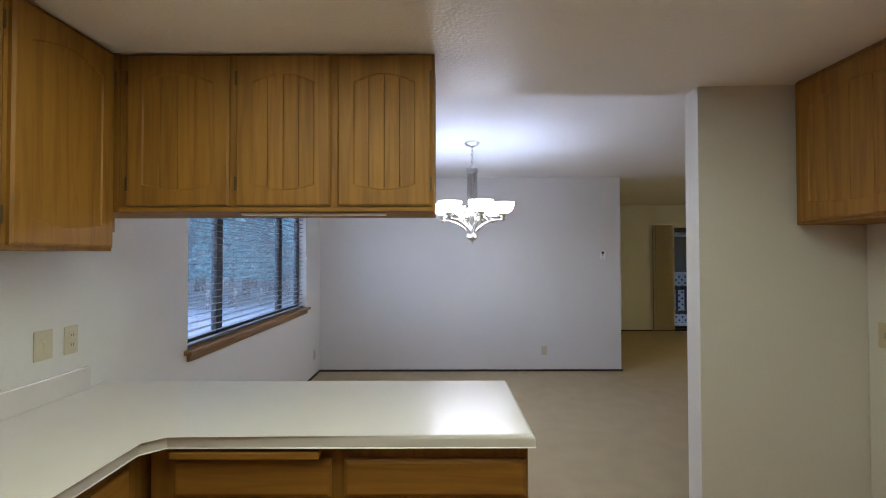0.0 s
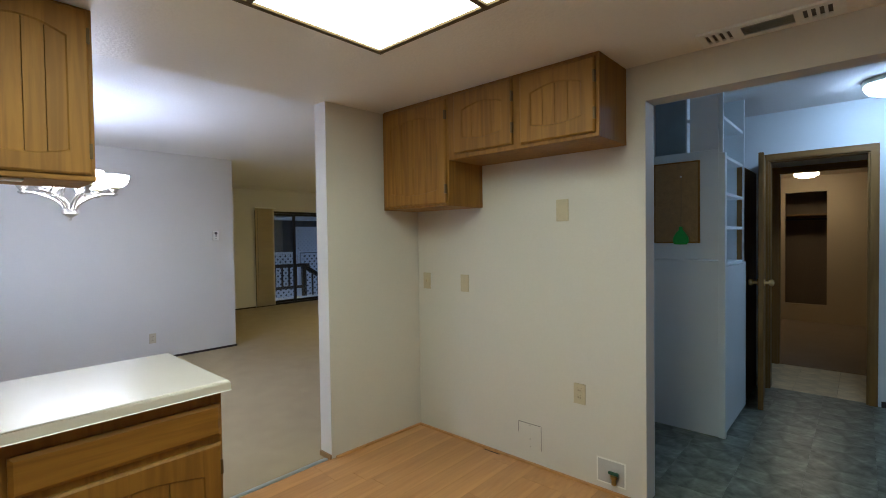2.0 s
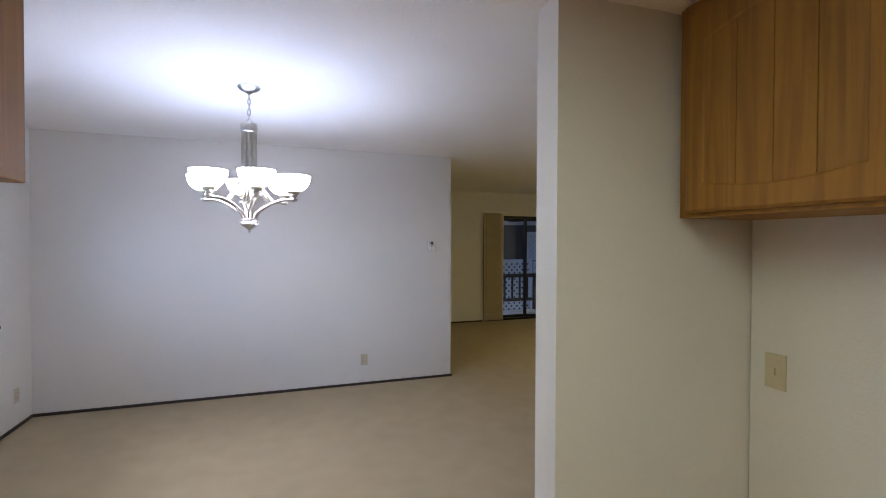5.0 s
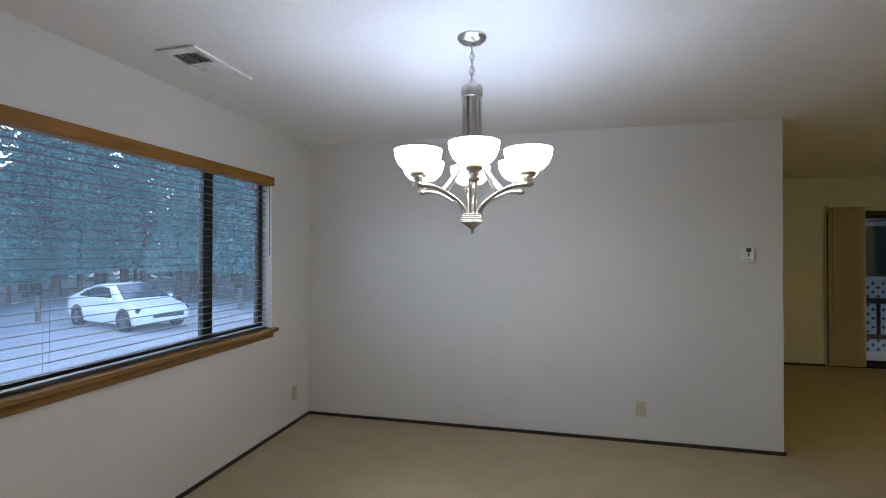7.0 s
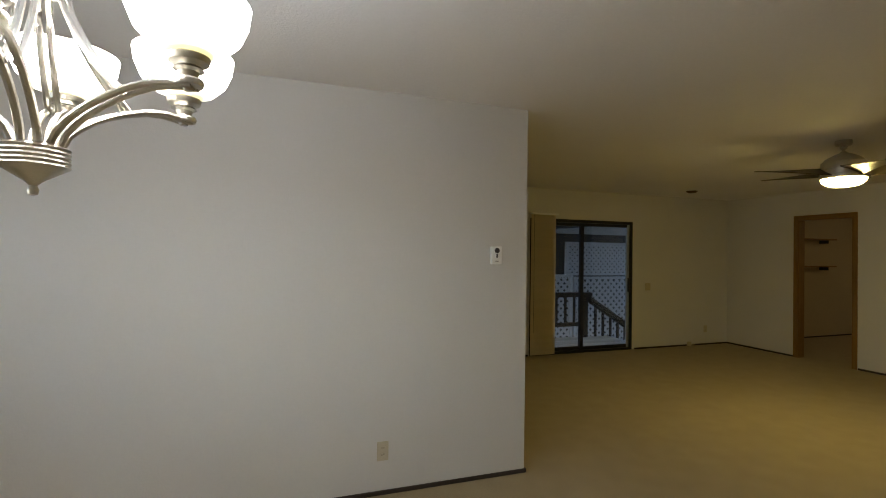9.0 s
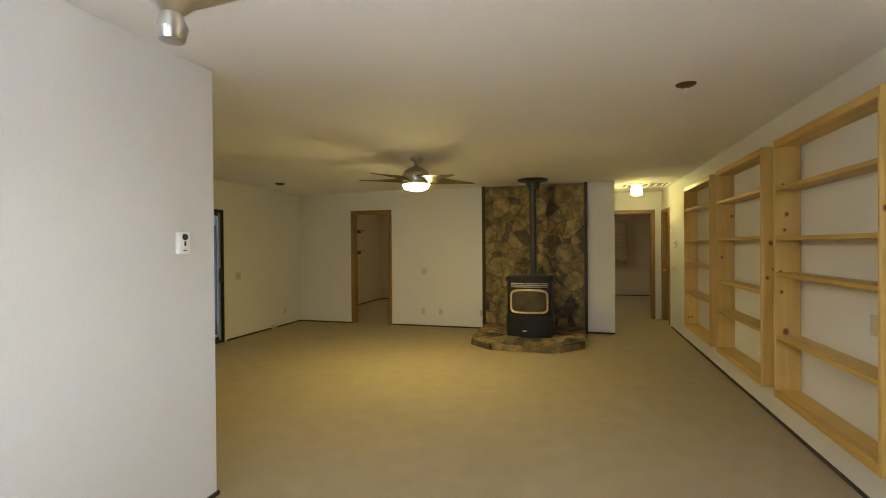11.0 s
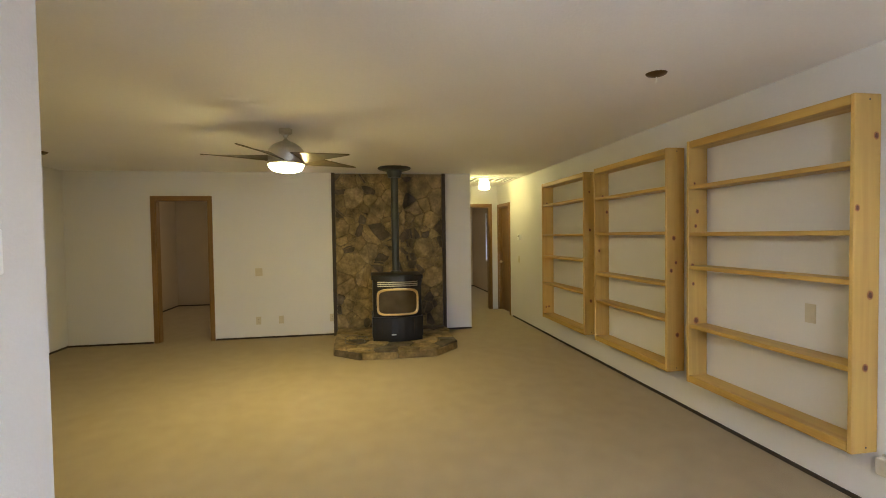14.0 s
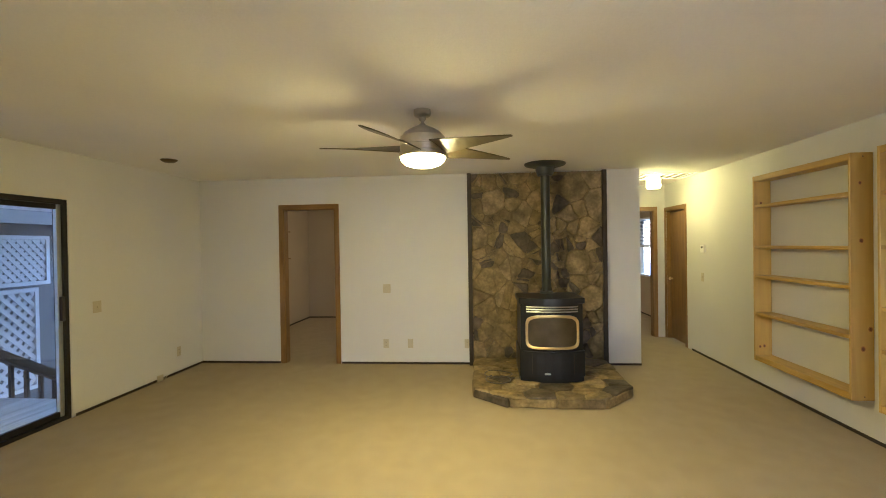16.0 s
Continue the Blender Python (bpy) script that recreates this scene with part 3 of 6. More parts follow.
part("window", box(8.355, 8.405, SY + 0.027, SY + 0.03, 1.435, 1.46), DARK_PLASTIC, t2)

# recessed ice-maker valve box in the kitchen wall, and a patched square
ib = thing("valve_box", (1.98, 0.69, 0.04), "white recessed water valve box in the wall", "valve box")
fr = bmesh.new()
for a in ((0.612, 0.62, 0.047, 0.183), (0.763, 0.771, 0.047, 0.183), (0.62, 0.763, 0.047, 0.055), (0.62, 0.763, 0.175, 0.183)):
    bx(fr, 1.9765, 1.982, *a)
part("frame", fr, WHITE_PLASTIC, ib)
# flat back in grey, which stands for the shade of a recess
part("back", box(1.976, 1.979, 0.62, 0.763, 0.055, 0.175), surface("shaded_plastic", (0.5, 0.5, 0.52), 0.5), ib)
part("valve", lathe([(0, 0), (0.012, 0), (0.012, 0.03), (0.018, 0.032), (0.018, 0.045), (0.008, 0.05), (0, 0.05)], (1.960, 0.67, 0.062), 12), BRASS_VALVE, ib, smooth=True)
part("handle", box(1.952, 1.968, 0.645, 0.70, 0.112, 0.128), surface("green_handle", (0.02, 0.10, 0.06), 0.4), ib, "green valve handle", bevel=0.005)
pt = thing("wall_patch", (1.98, 1.17, 0.08), "faint cut lines of a patched wall square", "wall patch")
for a in ((1.115, 1.275, 0.246, 0.2485), (1.115, 1.1175, 0.10, 0.2485), (1.2725, 1.275, 0.18, 0.2485), (1.19, 1.195, 0.236, 0.239), (1.19, 1.195, 0.152, 0.156), (1.19, 1.195, 0.106, 0.11)):
    part("cut", box(1.9785, 1.981, *a), DARK_PLASTIC, pt)

# ---- oak cabinets ----


def panel_door(parent, o, U, N, w, h, arched=True, name="door", boards=4, stile=0.07, hinge=0, label=""):
    """A cabinet door: a frame with an arched opening, grooved boards behind it and hinges. o: lower corner, U along, N out."""
    o, U, N = Vector(o), Vector(U), Vector(N)
    V = Vector((0, 0, 1))

    def P(u, v, d):
        return o + u * U + v * V + d * N
    rise = min(0.035, h * 0.08) if arched else 0.0
    s = stile
    k = 9
    top = [(s + (w - 2 * s) * i / k, h - s - 0.01 - rise + rise * math.sin(math.pi * i / k)) for i in range(k + 1)]
    bot = [(w - s - (w - 2 * s) * i / k, s + 0.02 - rise * 0.6 * math.sin(math.pi * i / k)) for i in range(k + 1)]
    pairs = [((s, bot[-1][1]), (0, 0)), ((s, bot[-1][1]), (0, bot[-1][1])), ((s, top[0][1]), (0, top[0][1])), ((s, top[0][1]), (0, h))]
    pairs += [(p, (p[0], h)) for p in top]
    pairs += [((w - s, top[-1][1]), (w, h)), ((w - s, top[-1][1]), (w, top[-1][1])), ((w - s, bot[0][1]), (w, bot[0][1])), ((w - s, bot[0][1]), (w, 0))]
    pairs += [(p, (p[0], 0)) for p in bot]
    bm = bmesh.new()

    def ring(d, grow_in, shrink_out):
        seen = {}

        def v(key, u, vv):
            q = (key, round(u, 5), round(vv, 5))
            if q not in seen:
                seen[q] = bm.verts.new(P(u, vv, d))
            return seen[q]
        cx, cy = w / 2, h / 2
        out = []
        for a, b in pairs:
            au, av = a[0] + (grow_in if a[0] < cx else -grow_in) * -1, a[1] + (grow_in if a[1] < cy else -grow_in) * -1
            bu = min(max(b[0], shrink_out), w - shrink_out)
            bv = min(max(b[1], shrink_out), h - shrink_out)
            out.append((v("i", au, av), v("o", bu, bv)))
        return out
    back, mid, front = ring(0.0, 0.0, 0.0), ring(0.012, 0.0, 0.0), ring(0.019, 0.007, 0.008)

    def quad(*vs):
        q = [x for i, x in enumerate(vs) if x not in vs[:i]]
        if len(q) > 2 and not bm.faces.get(q):
            bm.faces.new(q)
    for i in range(len(pairs)):
        j = (i + 1) % len(pairs)
        quad(front[i][0], front[j][0], front[j][1], front[i][1])
        quad(back[i][1], back[j][1], back[j][0], back[i][0])
        for lo, hi in ((back, mid), (mid, front)):
            quad(lo[i][0], lo[j][0], hi[j][0], hi[i][0])
            quad(lo[i][1], lo[j][1], hi[j][1], hi[i][1])
    door = part(name, bm, OAK_V, parent, label)
    bw = (w - 2 * s + 0.012) / boards
    for i in range(boards):
        b2 = bmesh.new()
        u0, u1 = s - 0.006 + i * bw + 0.0012, s - 0.006 + (i + 1) * bw - 0.0012
        vs = [b2.verts.new(P(u, v, d)) for u in (u0, u1) for v in (s * 0.7, h - s * 0.7) for d in (0.001, 0.0142)]
        for q in ((0, 1, 3, 2), (4, 6, 7, 5), (0, 4, 5, 1), (2, 3, 7, 6), (0, 2, 6, 4), (1, 5, 7, 3)):
            b2.faces.new([vs[x] for x in q])
        part("panel_board", b2, OAK_V, door, bevel=0.001)
    hu = 0.002 if hinge == 0 else w - 0.002
    for v in (0.06, h - 0.12):
        b3 = bmesh.new()
        a, b = P(hu - 0.005, v, 0.002), P(hu + 0.005, v + 0.055, 0.0205)
        bx(b3, min(a.x, b.x), max(a.x, b.x), min(a.y, b.y), max(a.y, b.y), a.z, b.z)
        part("hinge", b3, BRONZE, door, "small bronze hinge", bevel=0.0015)
    return door


def drawer(parent, o, U, N, w, h):
    o, U, N = Vector(o), Vector(U), Vector(N)
    bm = bmesh.new()
    loops = []
    for inset, d in ((0, 0), (0, 0.011), (0.012, 0.019), (0.02, 0.0195)):
        loops.append([bm.verts.new(o + u * U + v * Vector((0, 0, 1)) + d * N) for u, v in ((inset, inset), (w - inset, inset), (w - inset, h - inset), (inset, h - inset))])
    bm.faces.new(loops[0])
    bm.faces.new(loops[-1])
    for a, b in zip(loops, loops[1:]):
        for i in range(4):
            bm.faces.new((a[i], a[(i + 1) % 4], b[(i + 1) % 4], b[i]))
    return part("drawer_front", bm, OAK_X if abs(U.x) > 0.5 else OAK_Y, parent)


WALL_CABS = "oak wall cabinets"
X, Y, MX, MY = (1, 0, 0), (0, 1, 0), (-1, 0, 0), (0, -1, 0)
# over the peninsula
uc = thing("wall_cabinet", (-0.64, 1.95, 1.585), "golden oak hanging cabinet with three grooved doors over the peninsula", "cabinet", WALL_CABS)
part("body", box(-1.268, -0.022, 1.806, 2.09, 1.61, KH - 0.001), OAK_V, uc, bevel=0.003)
part("bottom_rail", box(-1.268, -0.022, 1.799, 1.8055, 1.612, 1.630), OAK_X, uc, bevel=0.002)
part("light_strip", box(-0.80, -0.22, 1.83, 1.87, 1.600, 1.609), WHITE_PLASTIC, uc, "white under-cabinet light strip", bevel=0.004)
for u0, u1, hg in ((-1.235, -0.832, 0), (-0.805, -0.432, 0), (-0.405, -0.035, 1)):
    panel_door(uc, (u0, 1.806, 1.632), X, MY, u1 - u0, 0.598, hinge=hg)
# along the window-side wall
for n, (y0, y1) in enumerate(((1.345, 1.785), (0.905, 1.325), (0.465, 0.885))):
    wc = thing("wall_cabinet", (-1.4, (y0 + y1) / 2, 1.456), "golden oak wall cabinet with a raised panel door", "cabinet", WALL_CABS)
    part("body", box(WX, -1.29, y0 - 0.009, y1 + 0.009, 1.456, KH - 0.001), OAK_V, wc, bevel=0.002)
    if n == 0:
        part("filler", box(WX, -1.269, y1 + 0.0095, 2.09, 1.61, KH - 0.001), OAK_V, wc)
    panel_door(wc, (-1.29, y1 - 0.005, 1.47), MY, X, y1 - y0 - 0.01, 0.755, boards=1, hinge=0)
# over the refrigerator space
fc = thing("wall_cabinet", (1.8, 1.79, 1.575), "tall golden oak wall cabinet in the kitchen corner", "cabinet", WALL_CABS)
part("body", box(1.648, 1.98, 1.532, 2.112, 1.578, KH - 0.001), OAK_V, fc, bevel=0.003)
part("filler", box(1.66, 1.98, 2.1125, 2.135, 1.578, KH - 0.001), OAK_V, fc)
panel_door(fc, (1.648, 2.09, 1.592), MY, MX, 0.543, 0.62, hinge=1)
fd = thing("wall_cabinet", (1.8, 1.03, 1.845), "short golden oak cabinet with two arched grooved doors", "cabinet", WALL_CABS)
part("body", box(1.648, 1.98, 0.602, 1.530, 1.848, KH - 0.001), OAK_V, fd, bevel=0.003)
panel_door(fd, (1.648, 1.478, 1.876), MY, MX, 0.404, 0.345, hinge=1)
panel_door(fd, (1.648, 1.024, 1.868), MY, MX, 0.405, 0.35, hinge=1)
# peninsula and window-side base cabinets
CT = 0.866
pn = thing("base_cabinet", (-0.3, 1.78, 0), "golden oak peninsula cabinet with drawers and grooved doors", "cabinet", "oak base cabinets")
part("body", box(-0.95, 0.288, 1.509, 2.06, 0.09, CT - 0.041), OAK_V, pn, bevel=0.003)
part("toe_kick", box(-0.95, 0.28, 1.57, 2.05, 0.005, 0.09), BLACK_GAP, pn)
drawer(pn, (-0.87, 1.509, 0.652), X, MY, 0.515, 0.122)
drawer(pn, (-0.313, 1.509, 0.652), X, MY, 0.592, 0.122)
panel_door(pn, (-0.87, 1.509, 0.11), X, MY, 0.515, 0.515)
panel_door(pn, (-0.313, 1.509, 0.11), X, MY, 0.592, 0.515, hinge=1)
part("pull_out_board", box(-0.862, -0.385, 1.457, 1.508, 0.789, 0.812), OAK_X, pn, "pull-out wooden cutting board", bevel=0.003)
wb = thing("base_cabinet", (-1.25, 0, 0), "golden oak base cabinets along the window-side wall", "cabinet", "oak base cabinets")
part("body", box(WX, -0.972, -3.0, 2.06, 0.09, CT - 0.041), OAK_V, wb, bevel=0.003)
part("toe_kick", box(WX, -1.04, -3.0, 1.5, 0.005, 0.09), BLACK_GAP, wb)
for y0 in (1.42, 0.86, 0.30, -0.26, -0.82):
    drawer(wb, (-0.972, y0, 0.652), MY, X, 0.52, 0.122)
    panel_door(wb, (-0.972, y0, 0.11), MY, X, 0.52, 0.515)
# the L-shaped worktop
ct = thing("worktop", (-0.6, 1.6, CT - 0.04), "L-shaped cream laminate worktop with a rounded front edge and low backsplash", "worktop")
bm = prism([(WX, -3.0), (-0.922, -3.0), (-0.922, 1.40), (-0.865, 1.455), (0.302, 1.455), (0.302, 2.118), (WX, 2.118)], CT - 0.04, CT)
for level, size, n in ((CT, 0.014, 7), (CT - 0.04, 0.003, 1)):
    bmesh.ops.bevel(bm, geom=[e for e in bm.edges if all(abs(v.co.z - level) < 1e-5 for v in e.verts) and not all(v.co.x < -1.5 for v in e.verts)],
                    offset=size, segments=n, profile=0.5, affect="EDGES")
part("top", bm, LAMINATE, ct)
part("backsplash", box(WX, WX + 0.02, -3.0, 2.0, CT - 0.001, 0.962), LAMINATE, ct, bevel=0.004)

# ---- kitchen ceiling light and vents ----
lf = thing("ceiling_light", (0.03, 0.735, KH), "large lit fluorescent ceiling light with yellowish panels in a bronze grid", "ceiling light")
for i in range(3):
    for j in range(2):
        x0, y0 = -0.90 + 0.6217 * i, 0.13 + 0.605 * j
        part("diffuser", box(x0 + 0.006, x0 + 0.6157, y0 + 0.006, y0 + 0.599, KH + 0.006, KH + 0.012), DIFFUSER, lf, "lit yellowish light panel")
for x in (-0.90, -0.278, 0.3435, 0.965):
    part("bar", box(x - 0.012, x + 0.012, 0.118, 1.352, KH - 0.006, KH + 0.005), BRONZE, lf, bevel=0.002)
for y in (0.13, 0.735, 1.34):
    part("bar", box(-0.912, 0.977, y - 0.012, y + 0.012, KH - 0.007, KH + 0.004), BRONZE, lf, bevel=0.002)


def vent(x0, x1, y0, y1, z, label, name="ceiling_vent", along=1, n=9):
    v = thing(name, ((x0 + x1) / 2, (y0 + y1) / 2, z), label, "vent")
    part("backing", box(x0 + 0.015, x1 - 0.015, y0 + 0.015, y1 - 0.015, z - 0.004, z - 0.001), DARK_PLASTIC, v)
    fr = bmesh.new()
    for a in ((x0, x1, y0, y0 + 0.025), (x0, x1, y1 - 0.025, y1), (x0, x0 + 0.025, y0 + 0.025, y1 - 0.025), (x1 - 0.025, x1, y0 + 0.025, y1 - 0.025)):
        bx(fr, *a, z - 0.012, z)
    part("frame", fr, WHITE_PLASTIC, v)
    for i in range(n):
        if along:
            c = y0 + 0.03 + (y1 - y0 - 0.06) * (i + 0.5) / n
            part("slat", box(x0 + 0.02, x1 - 0.02, c - 0.006, c + 0.006, z - 0.014, z - 0.006), WHITE_PLASTIC, v)
        else:
            c = x0 + 0.03 + (x1 - x0 - 0.06) * (i + 0.5) / n
            part("slat", box(c - 0.006, c + 0.006, y0 + 0.02, y1 - 0.02, z - 0.014, z - 0.006), WHITE_PLASTIC, v)


def register(x0, x1, y0, y1, z, label, grille, slots, ribs):
    """A stamped ceiling register: plate, a barred dark grille, cross slots and lengthwise ribs, each by its stretch along y."""
    v = thing("ceiling_vent", ((x0 + x1) / 2, (y0 + y1) / 2, z), label, "vent")
    rim = 0.028
    cuts = sorted([grille] + [(c - 0.007, c + 0.007) for c in slots] + ([ribs] if ribs else []))
    edges = [y0] + [e for c in cuts for e in c] + [y1]
    fr = bmesh.new()
    for a, b in zip(edges[::2], edges[1::2]):
        bx(fr, x0 + rim, x1 - rim, a, b, z - 0.010, z - 0.004)
    bx(fr, x0, x0 + rim, y0, y1, z - 0.010, z)
    bx(fr, x1 - rim, x1, y0, y1, z - 0.010, z)
    part("plate", fr, WHITE_PLASTIC, v)
    part("backing", box(x0 + 0.03, x1 - 0.03, y0 + 0.02, y1 - 0.02, z - 0.002, z), DARK_PLASTIC, v)
    for k in range(5):
        x = x0 + rim + (x1 - x0 - 2 * rim) * (k + 0.5) / 5
        part("bar", box(x - 0.0022, x + 0.0022, *grille, z - 0.009, z - 0.003), NICKEL, v)
    if ribs:
        for k in range(7):
            x = x0 + rim + (x1 - x0 - 2 * rim) * (k + 0.5) / 7
            part("slat", box(x - 0.008, x + 0.008, *ribs, z - 0.012, z - 0.006), WHITE_PLASTIC, v)


register(1.785, 1.940, -0.255, 0.235, KH, "white ceiling register with a dark grille in the kitchen", (-0.10, 0.075),
         (0.12, 0.147, 0.174, 0.20, -0.135, -0.16, -0.185, -0.21), None)
register(-1.235, -1.015, 3.83, 4.26, H, "white ceiling register with a dark grille in the dining area", (3.885, 4.0), (), (4.02, 4.15))
vent(8.32, 8.90, 2.36, 3.10, H, "white return air grille in the hall ceiling", "return_grille", n=6)

# ceiling plates
hk = thing("ceiling_plate", (3.314, 3.158, H), "dark round ceiling plate with a small hook", "ceiling plate")
part("plate", lathe([(0, -0.022), (0.02, -0.02), (0.055, -0.008), (0.062, 0), (0, 0)], (3.314, 3.158, H), 24), BRONZE, hk, smooth=True)
part("hook", tube([(3.314, 3.158, H - 0.02), (3.314, 3.158, H - 0.045), (3.322, 3.158, H - 0.055), (3.33, 3.158, H - 0.045)], 0.004), WHITE_PLASTIC, hk, smooth=True)
sm = thing("ceiling_plate", (6.42, 8.355, H), "small dark round cap in the living room ceiling", "ceiling plate")
part("plate", lathe([(0, -0.03), (0.05, -0.026), (0.075, -0.01), (0.08, 0), (0, 0)], (6.42, 8.355, H), 24), BRONZE, sm, smooth=True)

# ---- chandelier ----
CX, CY = 0.268, 4.055
cd = thing("chandelier", (CX, CY, 1.56), "brushed nickel chandelier with six lit frosted glass bowls", "chandelier")
part("canopy", lathe([(0, -0.045), (0.012, -0.043), (0.02, -0.03), (0.05, -0.024), (0.066, -0.008), (0.066, 0), (0, 0)], (CX, CY, H), 28), NICKEL, cd, smooth=True)
for i in range(5):
    z = H - 0.058 - i * 0.032
    a = [(0.010 * math.cos(t), 0.021 * math.sin(t)) for t in [2 * math.pi * k / 10 for k in range(11)]]
    part("chain_link", tube([(CX + (u if i % 2 else 0), CY + (0 if i % 2 else u), z + v) for u, v in a], 0.0028, 6), NICKEL, cd, smooth=True)
part("cable", tube([(CX, CY, H - 0.04), (CX + 0.004, CY, H - 0.12), (CX, CY, 2.22)], 0.003, 6), WHITE_PLASTIC, cd, smooth=True)
part("top_cap", lathe([(0, 0.035), (0.012, 0.033), (0.02, 0.015), (0.047, 0.008), (0.049, 0), (0.049, -0.035), (0.044, -0.042), (0, -0.042)], (CX, CY, 2.205), 28), NICKEL, cd, smooth=True)
for k in range(8):
    a = 2 * math.pi * k / 8
    part("column_rod", tube([(CX + 0.036 * math.cos(a), CY + 0.036 * math.sin(a), z) for z in (2.17, 2.05, 1.95)], 0.0085, 8), NICKEL, cd, smooth=True)
part("column_core", lathe([(0, 2.17), (0.027, 2.17), (0.027, 1.94), (0.036, 1.93), (0.036, 1.915), (0, 1.915)], (CX, CY, 0), 18), NICKEL, cd, smooth=True)
part("hub", lathe([(0, 1.556), (0.007, 1.558), (0.009, 1.566), (0.006, 1.574), (0.014, 1.582), (0.047, 1.604), (0.053, 1.608), (0.0502, 1.612), (0.053, 1.616), (0.0502, 1.620),
                   (0.053, 1.624), (0.0502, 1.628), (0.053, 1.632), (0.0502, 1.636), (0.053, 1.640), (0.046, 1.644), (0, 1.644)], (CX, CY, -0.006), 32), NICKEL, cd, smooth=True)
BR = 0.268
for k in range(6):
    a = radians(-78.5 + 60 * k)
    c, s = math.cos(a), math.sin(a)
    for side in (-0.011, 0.011):
        pts = []
        for i in range(11):
            t = i / 10
            r = 0.036 + (BR - 0.036 + 0.012) * (1 - math.cos(t * math.pi / 2)) ** 0.72
            z = 1.640 + 0.120 * math.sin(t * math.pi / 2) ** 0.9 - 0.012 * max(0.0, t - 0.75) * 4
            pts.append((CX + r * c - side * s, CY + r * s + side * c, z))
        part("arm", tube(pts, 0.0066, 8), NICKEL, cd, smooth=True)
    for side in (-0.008, 0.008):
        pts = []
        for i in range(11):
            t = i / 10
            r = 0.036 + 0.118 * t ** 1.9
            pts.append((CX + r * c - side * s, CY + r * s + side * c, 1.965 - 0.232 * t))
        part("stay", tube(pts, 0.0058, 8), NICKEL, cd, smooth=True)
    bx_, by_ = CX + BR * c, CY + BR * s
    part("arm_end", lathe([(0, 1.726), (0.008, 1.727), (0.011, 1.733), (0.024, 1.735), (0.026, 1.741), (0.024, 1.747), (0, 1.747)], (bx_, by_, 0.013), 18), NICKEL, cd, smooth=True)
    part("cup", lathe([(0, 1.745), (0.014, 1.746), (0.018, 1.760), (0.026, 1.764), (0.021, 1.769), (0.033, 1.776), (0.036, 1.786), (0.033, 1.789), (0, 1.789)], (bx_, by_, 0.013), 20), NICKEL, cd, smooth=True)
    bowl = part("bowl", lathe([(0.0, 1.789), (0.033, 1.791), (0.062, 1.803), (0.086, 1.828), (0.098, 1.858), (0.102, 1.886), (0.098, 1.888), (0.094, 1.858), (0.082, 1.832), (0.059, 1.808), (0.0, 1.796)],
                       (bx_, by_, 0.013), 28), FROST, cd, "lit frosted white glass bowl", smooth=True)
    bowl.data.materials.append(BOWL_INSIDE)
    for face in list(bowl.data.polygons)[140:]:
        face.material_index = 1
    lamp("chandelier_bulb", (bx_, by_, 1.870), W_CHAND, COOL, 0.03)

# ---- ceiling fan ----
FX, FY = 5.058, 5.59
cf = thing("ceiling_fan", (FX, FY, 2.05), "brushed nickel ceiling fan with dark blades and lit dome", "ceiling fan")
part("canopy", lathe([(0, 2.392), (0.03, 2.392), (0.05, 2.398), (0.057, 2.405), (0.0545, 2.409), (0.058, 2.413), (0.058, 2.44), (0, 2.44)], (FX, FY, 0), 28), NICKEL, cf, smooth=True)
part("ball_joint", lathe([(0, 2.362), (0.014, 2.365), (0.024, 2.376), (0.026, 2.388), (0.022, 2.391), (0, 2.391)], (FX, FY, 0), 20), NICKEL, cf, smooth=True)
part("rod", tube([(FX, FY, 2.375), (FX, FY, 2.33)], 0.011, 10), NICKEL, cf, smooth=True)
part("motor_housing", lathe([(0, 2.350), (0.018, 2.349), (0.026, 2.338), (0.055, 2.326), (0.092, 2.308), (0.124, 2.286), (0.143, 2.262), (0.149, 2.258), (0.152, 2.240),
                             (0.153, 2.205), (0.150, 2.203), (0.150, 2.199), (0.153, 2.197), (0.153, 2.158), (0, 2.158)], (FX, FY, 0), 40), NICKEL, cf, smooth=True)
# the ring's deep lip is added to keep the dome's light off the ceiling
part("light_ring", lathe([(0, 2.157), (0.153, 2.157), (0.161, 2.152), (0.161, 2.124), (0.153, 2.122), (0.152, 2.143), (0, 2.143)], (FX, FY, 0), 40), NICKEL, cf, smooth=True)
part("glass_dome", lathe([(0.146, 2.142), (0.149, 2.118), (0.142, 2.098), (0.120, 2.078), (0.080, 2.063), (0.040, 2.056), (0, 2.054)], (FX, FY, 0), 40), FAN_DOME, cf, "lit white glass dome", smooth=True)
bm = bmesh.new()
rows_ = []
for i in range(9):
    t = i / 8
    u, half = 0.13 + 0.59 * t, 0.020 + 0.052 * (1 - t) ** 1.1 + 0.010 * math.sin(t * math.pi) - 0.012 * max(0, t - 0.85) / 0.15
    rows_.append([bm.verts.new((u, v * half + 0.02 * t * t, 0.0035 * sgn - v * half * (0.10 + 0.38 * (1 - t)))) for v in (-1, 1) for sgn in (-1, 1)])
for a, b in zip(rows_, rows_[1:]):
    for p, q in ((0, 1), (1, 3), (3, 2), (2, 0)):
        bm.faces.new((a[p], a[q], b[q], b[p]))
bm.faces.new([rows_[0][i] for i in (0, 1, 3, 2)])
bm.faces.new([rows_[-1][i] for i in (0, 1, 3, 2)])
BLADE_MESH = as_mesh("blade", bm, BLADE)
for k in range(5):
    pieces("blade", BLADE_MESH, cf, [pose(FX, FY, 2.182, 2.4, -1.4, 0) @ pose(0, 0, 0, 0, 0, 14 + 72 * k)])

